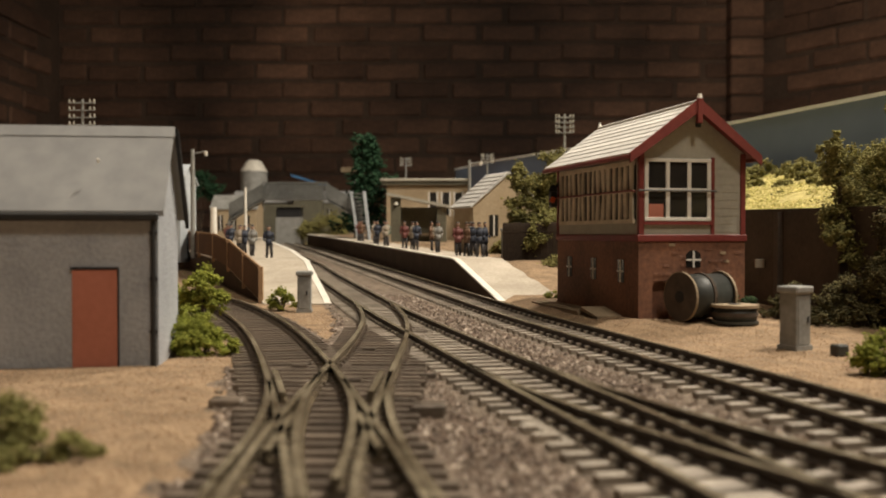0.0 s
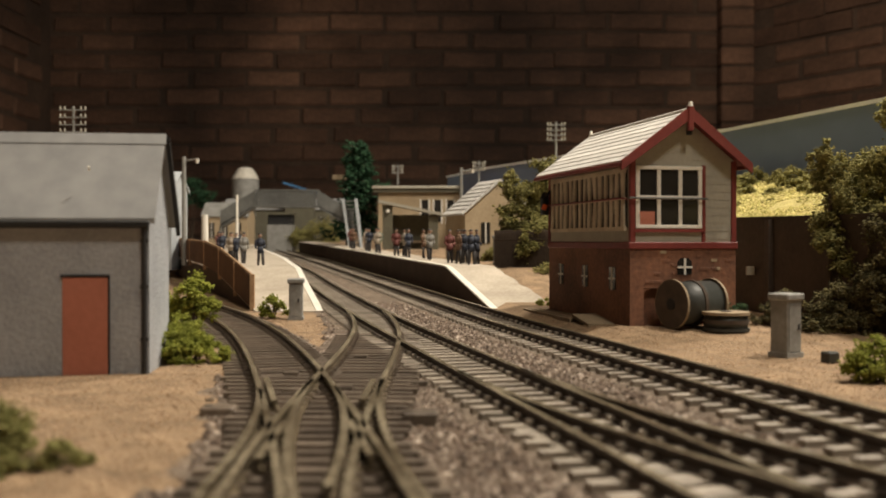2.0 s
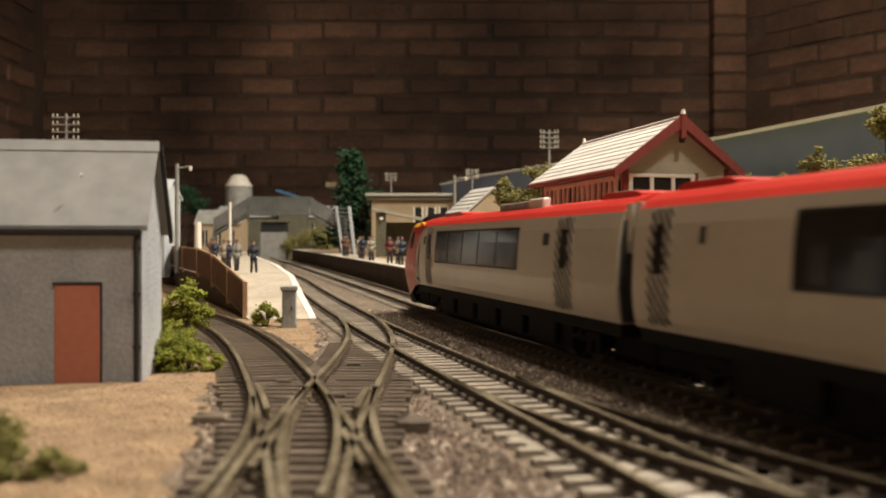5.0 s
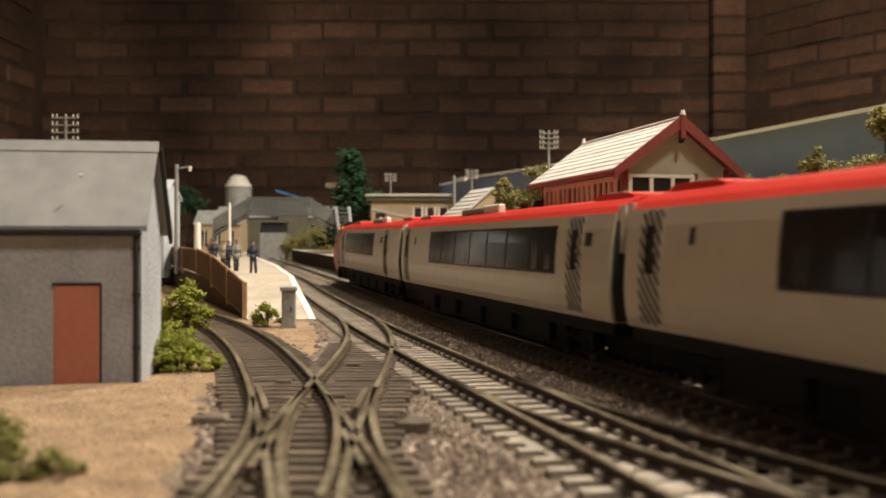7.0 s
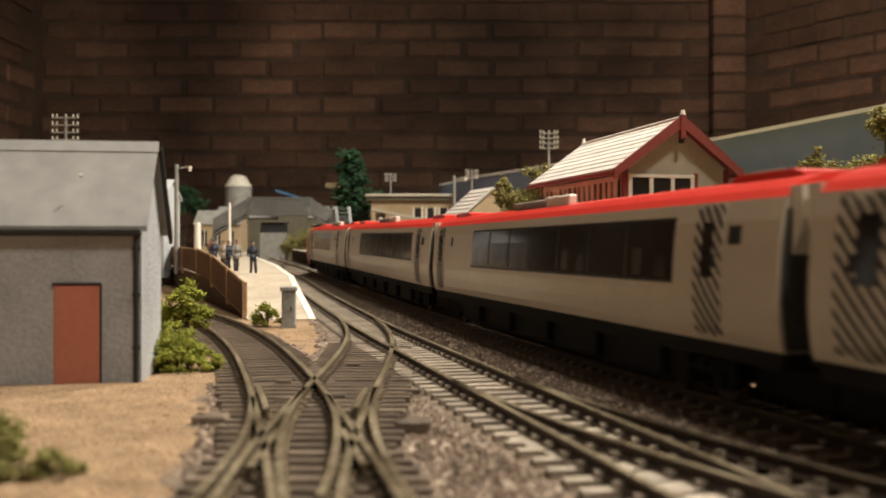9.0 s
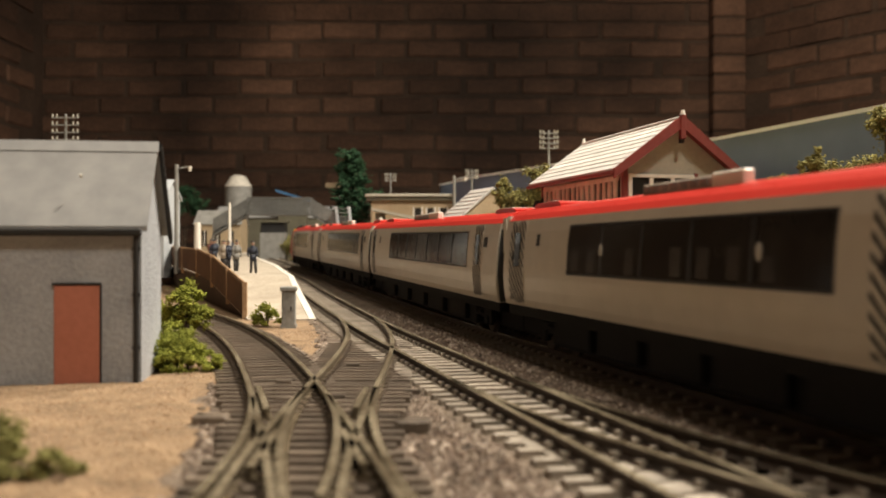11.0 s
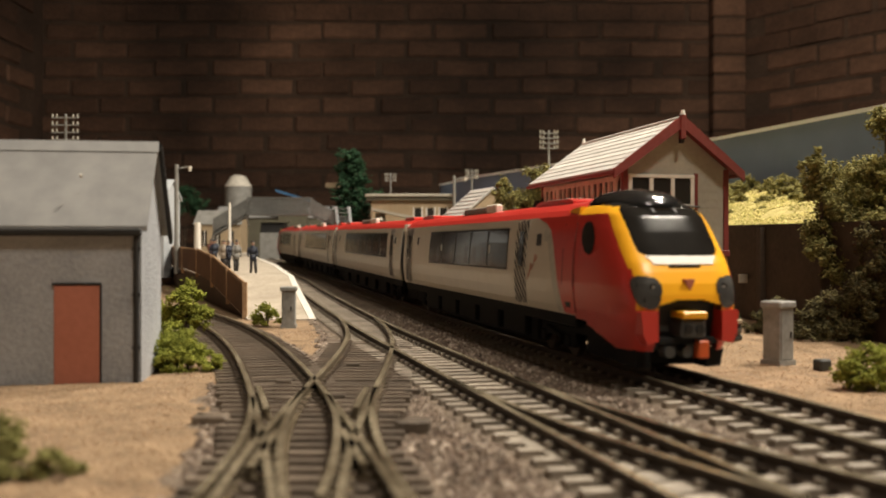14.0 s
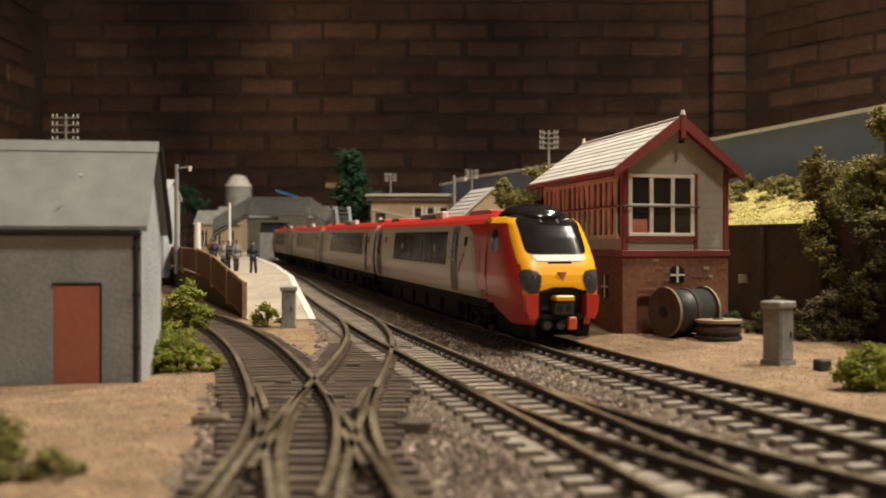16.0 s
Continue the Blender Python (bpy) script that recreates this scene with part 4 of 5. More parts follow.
def conifer(x, y, z, high, wide):
    ob = thing("conifer", at(x, y, z), "dark green model fir tree behind the platform", "tree", "trees")
    b = bmesh.new()
    rod(b, (0, 0, -2), (0, 0, high * 0.95), 3, 0.6, 8)
    verts, faces = [], []
    for k in range(11):
        h = high * (0.16 + 0.8 * k / 10)
        r = wide * (1 - 0.80 * k / 10) * random.uniform(0.7, 1.15)
        for a in range(9):
            th = a * math.tau / 9 + k * 0.5
            r *= random.uniform(0.75, 1.3)
            tip = (math.cos(th) * r, math.sin(th) * r, h - 6 + random.uniform(-5, 6))
            rod(b, (0, 0, h), tip, 0.7, 0.3, 4)
            for q in range(34):
                s = random.uniform(0.15, 1.08)
                lump(verts, faces, (tip[0] * s + random.gauss(0, 2.6), tip[1] * s + random.gauss(0, 2.6), h + (tip[2] - h) * s + random.gauss(-1, 3.2)), random.uniform(1.4, 3.4), (OCT_V, OCT_F), 0.6, 0.7)
    part("trunk", b, M_BARK, ob)
    raw("crown", verts, faces, M_LEAFDARK, ob)


conifer(-126, 1300, 24, 152, 54)


# ---------------------------------------------------------------- telegraph poles, lamp posts
def telegraph_pole(x, y, z, high, arm, rows):
    ob = thing("telegraph_pole", at(x, y, z), "grey telegraph pole with rows of white insulators", "telegraph pole", "telegraph poles")
    part("pole", rodded((0, 0, -3), (0, 0, high), 1.3, 1.0), M_GREY, ob)
    for k in range(rows):
        zz = high - 3 - k * arm * 0.27
        part("arm", boxed(-arm / 2, arm / 2, -1.8, -0.9, zz - 0.5, zz + 0.5), M_GREY, ob)
        for u in (-0.46, -0.3, 0.3, 0.46):
            part("insulator", rodded((arm * u, -1.3, zz + 0.4), (arm * u, -1.3, zz + 2.8), 0.85, 0.6, 8), M_CREAM, ob)


telegraph_pole(-285, 700, 0, 137, 20.5, 4)
telegraph_pole(97, 850, 10, 134, 17, 4)
telegraph_pole(-79, 1400, 16, 134, 17, 3)
telegraph_pole(33.6, 1080, 12, 116, 14.5, 3)


def post(name, x, y, z, high, r, material, label, head=True):
    ob = thing(name, at(x, y, z), label, "post", "platform posts")
    part("shaft", rodded((0, 0, -2), (0, 0, high), r, r * 0.8), material, ob)
    if head:
        part("arm", rodded((0, 0, high - 4), (12, -2, high - 2), 0.8, 0.7), material, ob)
        part("lantern", rodded((12, -2, high - 2), (12, -2, high - 6), 2.0, 1.2), M_WHITE, ob)
    return ob


post("lamp_post", -230, 800, 16, 92, 2.2, M_GREY, "weathered platform lamp post with bracket lantern")
post("lamp_post", 12, 1000, 24, 90, 2.0, M_GREY, "platform lamp post with bracket lantern")
post("white_post", -212, 800, 18, 40, 3.4, M_WHITE, "thick white post beside the fence", False)
post("white_post", -198, 860, 20, 58, 1.4, M_WHITE, "slim white post on the platform", False)


# ---------------------------------------------------------------- footbridge
def footbridge():
    ob = thing("footbridge", at(0, 1250, -4.5), "grey iron footbridge over both lines", "footbridge")
    zg = rise(1250)
    x0, x1 = -262.0, -177.0
    part("deck", boxed(x0, x1, -10, 10, 84.5, 87.5), M_IRON, ob)
    for y in (-10, 9):
        lat = bmesh.new()                     # crossed lattice bars between the stanchions
        for k in range(34):
            xa = x0 + (x1 - x0 - 6) * k / 33
            rod(lat, (xa, y + 0.3, 88), (xa + 6, y + 0.3, 107), 0.42, n=4)
            rod(lat, (xa + 6, y + 0.5, 88), (xa, y + 0.5, 107), 0.42, n=4)
        side = part("parapet", lat, M_IRON, ob, "grey lattice parapet")
        for k in range(13):
            x = x0 + (x1 - x0) * k / 12
            part("stanchion", boxed(x - 0.7, x + 0.7, y - 0.5, y + 1.4, 86, 108.5), M_IRON, side)
        part("handrail", boxed(x0, x1, y - 0.6, y + 1.6, 107, 108.8), M_IRON, side)
    for sgn, xa in ((-1, x0), (1, x1)):
        xb = xa + sgn * 46
        stair = part("stair", prism(bmesh.new(), [(xa, 84.5), (xa, 87.5), (xb, 62), (xb, 57)], "y", -10, 10), M_IRON, ob)
        for y in (-10, 9.2):
            part("stair_side", prism(bmesh.new(), [(xa, 86), (xa, 107), (xb, 80), (xb, 60)], "y", y, y + 0.8), M_IRON, stair)
        for k in range(7):
            x = xa + (xb - xa) * (k + 0.5) / 7
            part("tread", boxed(x - 2.4, x + 2.4, -9.4, 9.2, 87 - 25 * (k + 0.5) / 7, 88.6 - 25 * (k + 0.5) / 7), M_WOOD, stair)
        for y in (-8, 8):
            part("leg", rodded((xb, y, zg + 6), (xb, y, 60), 1.8), M_IRON, ob)


footbridge()
flight = thing("stair_flight", Matrix.Identity(4), "steep grey stair flight from the footbridge down to the platform", "stairs")
for xa, xb in ((-142, -132.5), (-125, -117.5)):
    part("stringer", prism(bmesh.new(), [(xa - 1.5, 91), (xa + 1.5, 91), (xb + 1.5, 26), (xb - 1.5, 26)], "y", 1224, 1236), M_PALEBLUE, flight)
for k in range(12):
    t = (k + 0.5) / 12
    part("tread", boxed(-142 + 9.5 * t + 1.5, -125 + 7.5 * t - 1.5, 1226, 1235, 90 - 63 * t, 91.5 - 63 * t), M_IRON, flight)


# ---------------------------------------------------------------- station and far buildings
def gabled(name, x, y, z, w, d, eave, ridge, wall, roof, label, along="y", windows=0, rz=0.0):
    ob = thing(name, at(x, y, z, rz), label, "building", "station buildings")
    if along == "y":
        shape, ax, span = [(-w / 2, -3), (w / 2, -3), (w / 2, eave), (0, ridge), (-w / 2, eave)], "y", (0, d)
        rf = [(-w / 2 - 3, eave - 2), (0, ridge + 1.6), (w / 2 + 3, eave - 2), (w / 2 + 3, eave - 0.4), (0, ridge + 3.2), (-w / 2 - 3, eave - 0.4)]
    else:
        shape, ax, span = [(0, -3), (d, -3), (d, eave), (d / 2, ridge), (0, eave)], "x", (-w / 2, w / 2)
        rf = [(-3, eave - 2), (d / 2, ridge + 1.6), (d + 3, eave - 2), (d + 3, eave - 0.4), (d / 2, ridge + 3.2), (-3, eave - 0.4)]
    part("wall", prism(bmesh.new(), shape, ax, *span), wall, ob)
    rr = part("roof", prism(bmesh.new(), rf, ax, span[0] - 2, span[1] + 2), roof, ob)
    if along == "y":
        for s in (-1, 1):
            for k in range(1, 8):
                t = k / 8
                xx, zz = s * (w / 2 + 3) * (1 - t), eave - 0.4 + (ridge + 3.6 - eave) * t
                part("slate_course", boxed(xx - 0.5, xx + 0.5, -2, d + 2, zz - 0.5, zz + 0.25), roof, rr)
    for k in range(windows):
        xx = -w / 2 + w * (k + 0.7) / (windows + 0.4)
        win = part("window", boxed(xx - 4, xx + 4, -0.6, 0.6, eave * 0.42, eave * 0.82), M_GLASS, ob)
        part("window_frame", boxed(xx - 0.5, xx + 0.5, -0.9, 0.2, eave * 0.42, eave * 0.82), M_WHITE, win)
    return ob


gabled("station_cabin", 41, 766, 15, 62, 42, 43, 68, M_TAN, M_CABINROOF, "tan station building with grey slate roof", "y", 2, 22)


def shelter():
    ob = thing("platform_shelter", at(-43, 1000, 28), "olive boarded platform shelter with a pale sloping roof edge", "shelter")
    part("back_wall", boxed(-28, 30, 24, 26, -2, 36), M_OLIVE, ob)
    part("side_wall", prism(bmesh.new(), [(0, -2), (26, -2), (26, 36), (0, 46)], "x", -30, -28), M_OLIVE, ob)
    part("side_wall", prism(bmesh.new(), [(0, -2), (26, -2), (26, 36), (0, 36)], "x", 28, 30), M_OLIVE, ob)
    part("front_panel", boxed(-28, -19, 0, 1.5, -2, 46), M_OLIVE, ob)
    part("front_panel", boxed(20, 28, 0, 1.5, -2, 36), M_OLIVE, ob)
    part("bench", boxed(-18, 18, 17, 23, 5, 7.5), M_WOOD, ob, "plain wooden bench")
    part("lantern", rodded((-24, -2, 41), (-24, -2, 38), 1.6, 2.2), M_WHITE, ob)
    part("roof", prism(bmesh.new(), [(-34, 48.5), (34, 34.5), (34, 37.5), (-34, 51.5)], "y", -5, 30), M_CREAM, ob, "pale sloping roof")


shelter()
far = [("goods_shed", -310, 1760, 18, 240, 60, 78, 96, M_OLIVE, M_SHEDROOF, "long low olive building beyond the footbridge", "x", 7),
       ("white_building", -270, 830, 12, 40, 50, 70, 84, M_PALEBLUE, M_PALEBLUE, "pale blue-grey rendered building behind the fence", "x", 1),
       ("signal_cabin", -345, 1420, 14, 70, 50, 60, 78, M_TAN, M_GREY, "tan building beside the platform", "x", 3)]
for row in far:
    gabled(*row)
flatroof = thing("station_canopy", at(-38, 1240, 20), "long tan building with a thin cream flat roof", "building", "station buildings")
part("wall", boxed(-58, 52, 0, 40, -3, 84), M_TAN, flatroof)
part("roof", boxed(-66, 58, -8, 46, 85, 88.5, 0.4), M_CREAM, flatroof, "thin cream flat roof")
# dark strip painted in as the shadow under the roof edge
part("eaves_shadow_strip", boxed(-64, 56, -5, 44, 80, 85), M_OLIVE, flatroof)
for k in range(3):
    x = 0 + k * 17
    w = part("window", boxed(x, x + 9, -0.6, 0.6, 40, 70), M_GLASS, flatroof)
    part("window_frame", boxed(x - 2.2, x - 0.2, -1.0, 0.4, 38, 71), M_WHITE, w)
    part("window_frame", boxed(x + 9.2, x + 11.2, -1.0, 0.4, 38, 71), M_WHITE, w)
boards = thing("board_fence", Matrix.Identity(4), "dark brown close-boarded fence behind the platform end", "fence")
for k in range(22):
    x, y = 31 + k * 2.1, 648 - k * 1.2
    part("board", boxed(x, x + 2.16, y + 0.3 * (k % 2), y + 1.2 + 0.3 * (k % 2), 4, 42.6 + random.uniform(-0.5, 0.5)), M_RETAIN, boards)
part("fence_rail", rodded((31, 649, 36), (77, 623, 36), 0.9, n=6), M_RETAIN, boards)
plate = thing("notice_plate", at(wall_x(470) - 1.6, 470, 20.0), "small pale blank plate fixed to the retaining wall", "plate")
part("face", boxed(-3.2, 1.2, -1, 1, -2.2, 2.2, 0.2), M_CREAM, plate)
hut = thing("grey_hut", at(-302, 1640, 16), "pale grey hut with a dark open upper front", "hut")
part("lower_wall", boxed(-22, 22, 0, 30, -2, 48), M_GREY, hut)
# solid black block painted as the shade inside the open front
part("upper_opening", boxed(-20, 22, 1, 30, 48, 66), M_BLACK, hut)
part("roof", boxed(-25, 26, -4, 34, 66, 70), M_OLIVE, hut)
silo = thing("silo", at(-400, 1810, 16), "round grey silo with a pale conical top", "silo")
part("drum", rodded((0, 0, -2), (0, 0, 140), 26, 26, 28), M_GREY, silo)
part("cone", rodded((0, 0, 140), (0, 0, 160), 27, 15, 28), M_LIGHTGREY, silo)
part("cap", rodded((0, 0, 160), (0, 0, 163), 14.5, 9, 20), M_LIGHTGREY, silo)
bluer = thing("blue_shed", at(-282, 1730, 16), "low shed with a blue sheet roof", "shed")
part("wall", boxed(-26, 26, 0, 30, -2, 110), M_OLIVE, bluer)
part("roof", prism(bmesh.new(), [(-30, 126), (-30, 130), (30, 112), (30, 108)], "y", -4, 34), M_BLUE, bluer)
# flat tan panel added to stand for a distant roof
far_panel = thing("orange_sign", at(-150, 1340, 20), "flat tan panel on an upright by the trees", "sign")
part("panel", boxed(-20, 20, 0, 2, 104, 111), M_TAN, far_panel)
part("upright", boxed(-1.5, 1.5, 2, 4, -3, 105), M_GREY, far_panel)


# ---------------------------------------------------------------- figures: plain painted pegs
def figure_mesh(name, coat):
    """A painted model figure in one mesh: legs a little apart, bent arms, coat, head and cap."""
    bm = bmesh.new()
    spread, swing, lean = random.uniform(0.9, 1.9), random.uniform(-1.2, 1.2), random.uniform(-0.6, 0.6)
    for s in (-1, 1):
        rod(bm, (s * spread, s * swing, 0.4), (s * 1.2, 0, 11), 0.95, 1.35, 8)
        rod(bm, (s * spread, s * swing - 1.3, 0.5), (s * spread, s * swing + 0.9, 0.6), 0.8, 0.9, 6)
    legs = len(bm.faces)
    rod(bm, (0, 0, 9.2), (lean, 0, 14), 2.7, 2.2, 10)
    rod(bm, (lean, 0, 14), (lean, 0, 19.2), 2.2, 2.75, 10)
    rod(bm, (lean, 0, 19.2), (lean, 0, 20.6), 2.7, 1.0, 10)
    for s in (-1, 1):
        bend = random.uniform(0, 3.5)
        rod(bm, (lean + s * 2.7, 0, 19.2), (lean + s * 3.5, -0.4, 14.6), 1.05, 0.85, 7)
        rod(bm, (lean + s * 3.5, -0.4, 14.6), (lean + s * 2.9, -0.6 - bend, 11.4 + bend * 0.7), 0.85, 0.7, 7)
    coated = len(bm.faces)
    rod(bm, (lean, 0, 20.2), (lean, 0, 21.4), 0.8, 0.8, 8)
    bmesh.ops.create_icosphere(bm, subdivisions=2, radius=1.5, matrix=Matrix.Translation((lean, -0.1, 22.3)))
    head = len(bm.faces)
    rod(bm, (lean, 0.1, 22.9), (lean, 0.2, 24.0), 1.6, 1.0, 10)
    for k, f in enumerate(bm.faces):
        f.material_index = 1 if k < legs else 0 if k < coated else 2 if k < head else 1
        f.smooth = True
    for v in bm.verts:
        v.co.y *= 0.8
        v.co *= MM
    me = bpy.data.meshes.new(name)
    bm.to_mesh(me)
    bm.free()
    for m in (coat, M_FIGDARK, M_FIGSKIN):
        me.materials.append(m)
    return me


M_FIGDARK = mat("dark_figure_paint", (0.045, 0.04, 0.04), None, 0.7)
M_FIGSKIN = mat("flesh_figure_paint", (0.42, 0.25, 0.17), None, 0.7)
COATS = {"navy": mat("navy_figure_paint", (0.022, 0.027, 0.045), None, 0.7), "grey": mat("grey_figure_paint", (0.2, 0.19, 0.17), None, 0.7),
         "brown": mat("brown_figure_paint", (0.16, 0.085, 0.045), None, 0.7), "red": mat("red_figure_paint", (0.15, 0.04, 0.032), None, 0.7),
         "green": mat("green_figure_paint", (0.05, 0.12, 0.08), None, 0.7), "pale": mat("pale_figure_paint", (0.36, 0.30, 0.23), None, 0.7)}
FIG = {k: [figure_mesh("figure_" + k, m) for _ in range(3)] for k, m in COATS.items()}


def figure(coat, x, y, z, rz):
    ob = new("model_figure", random.choice(FIG[coat]))
    ob.matrix_basis = at(x, y, z + 0.05, rz)
    tagged(ob, "plain %s painted model figure standing on the platform" % coat, "figurine", "model figures")


for coat, x, y, rz in (("navy", 15, 640, 10), ("navy", 19, 650, 60), ("navy", 11, 664, 200), ("brown", 6, 655, 120), ("red", 0, 668, 20), ("grey", 9, 690, 80),
                       ("grey", -16, 730, 40), ("pale", -17, 760, 10), ("brown", -22, 770, 70), ("navy", -36, 790, 30), ("pale", -40, 812, 300), ("red", -48, 830, 0),
                       ("green", -72, 935, 40), ("navy", -84, 960, 0), ("pale", -89, 985, 50), ("navy", -80, 1000, 90), ("brown", -112, 1075, 0), ("red", -118, 1100, 20), ("pale", -70, 900, 15)):
    figure(coat, x, y, right_top(y), rz)
for coat, x, y, rz in (("navy", -142, 694, 15), ("grey", -163, 730, 40), ("navy", -171, 738, 70), ("pale", -180, 760, 0), ("brown", -186, 790, 30), ("navy", -205, 830, 10),
                       ("red", -212, 850, 50), ("navy", -222, 900, 20), ("pale", -196, 880, 60), ("brown", -240, 960, 0), ("navy", -230, 1010, 35)):
    figure(coat, x, y, left_top(y), rz)


# ---------------------------------------------------------------- train
SIDE = [(14.6, 16.4), (17.0, 17.1), (21.0, 17.6), (25.0, 17.8), (30.0, 17.6), (36.0, 17.2), (41.0, 16.6), (45.4, 15.5)]     # height, half width
CROWN = [(45.4, 15.5), (47.4, 13.6), (49.2, 10.6), (50.3, 6.6), (50.8, 2.6)]


def half_width(z):
    prof = SIDE + CROWN[1:]
    for (za, wa), (zb, wb) in zip(prof, prof[1:]):
        if z <= zb:
            return wa + (wb - wa) * (z - za) / (zb - za)
    return prof[-1][1]


def loft(profile, x0, x1, shut=False):
    """An open or closed section of (z, y) points swept along the coach."""
    bm = bmesh.new()
    xs = (x0, x1)
    rings = [[bm.verts.new((x, y, z)) for z, y in profile] for x in xs]
    n = len(profile)
    for k in range(n if shut else n - 1):
        bm.faces.new((rings[0][k], rings[0][(k + 1) % n], rings[1][(k + 1) % n], rings[1][k]))
    bm.faces.new(rings[0])
    bm.faces.new(rings[1][::-1])
    return bm


def skin(x0, x1, z0, z1, side, proud, rows=3, slant=0.0):
    """A panel that follows the bodyside, a little proud of it. slant: how far its top leans along the coach."""
    bm = bmesh.new()
    g = []
    for i in range(rows + 1):
        z = z0 + (z1 - z0) * i / rows
        w = half_width(z)
        d = slant * i / rows
        g.append([bm.verts.new((x + d, side * (w + p), z)) for x in (x0, x1) for p in (proud, -0.4)])
    for a, b in zip(g, g[1:]):
        for q, r in ((0, 2), (2, 3), (3, 1), (1, 0)):
            bm.faces.new((a[q], a[r], b[r], b[q]))
    bm.faces.new((g[0][0], g[0][1], g[0][3], g[0][2]))
    bm.faces.new((g[-1][0], g[-1][2], g[-1][3], g[-1][1]))
    return bm


def bogie(parent, x):
    bg = part("bogie", boxed(x - 17, x + 17, -9.5, 9.5, 5.5, 9.5, 0.4), M_UNDER, parent, "dark grey bogie")
    for s in (-1, 1):
        part("side_frame", prism(bmesh.new(), [(x - 18, 5), (x - 15, 3.2), (x - 6, 6), (x + 6, 6), (x + 15, 3.2), (x + 18, 5), (x + 17, 9.6), (x - 17, 9.6)], "y", s * 10.2, s * 12.0), M_UNDER, bg)
        part("damper", rodded((x - 6, s * 12.6, 8.5), (x + 7, s * 12.6, 6.2), 0.8), M_UNDER, bg)
        for d in (-11, 11):
            part("axle_box", boxed(x + d - 2.2, x + d + 2.2, s * 11.8 - 0.9, s * 11.8 + 0.9, 3.2, 7.2, 0.4), M_UNDER, bg)
            part("wheel", rodded((x + d, s * 8.0, 5.4), (x + d, s * 9.9, 5.4), 5.4, 5.2, 20), M_RAILSIDE, bg)
    return bg


def stripes(parent, x0, x1, side, fall):
    """A striped door: slanting black and pale bars round a dark pane. fall: 1 where the bars drop towards +x."""
    door = part("door", skin(x0, x1, 15.6, 45.0, side, 0.12, 6), M_DOORWHITE, parent, "door with slanting black and white bars")
    wide = x1 - x0
    for k in range(13):
        top = 17.5 + k * 3.35
        bm = bmesh.new()
        rows = []
        for i in range(7):
            u = i / 6
            zc = top - u * wide * 1.0
            za, zb = min(44.8, max(15.8, zc - 0.78)), min(44.8, max(15.8, zc + 0.78))
            x = x0 + u * wide if fall > 0 else x1 - u * wide
            rows.append([bm.verts.new((x, side * (half_width(z) + 0.3), z)) for z in (za, zb)])
        made = False
        for p, q in zip(rows, rows[1:]):
            if p[1].co.z - p[0].co.z > 0.05 or q[1].co.z - q[0].co.z > 0.05:
                bm.faces.new((p[0], q[0], q[1], p[1]))
                made = True
        if made:
            part("bar", bm, M_BLACK, door)
        else:
            bm.free()
    mid = (x0 + x1) / 2
    part("door_pane", skin(mid - wide * 0.14, mid + wide * 0.2, 28.8, 41.0, side, 0.5), M_WINDOW, door)
    part("door_handle", skin(mid - wide * 0.26, mid - wide * 0.16, 31.0, 34.0, side, 0.55), M_BLACK, door)
    return door


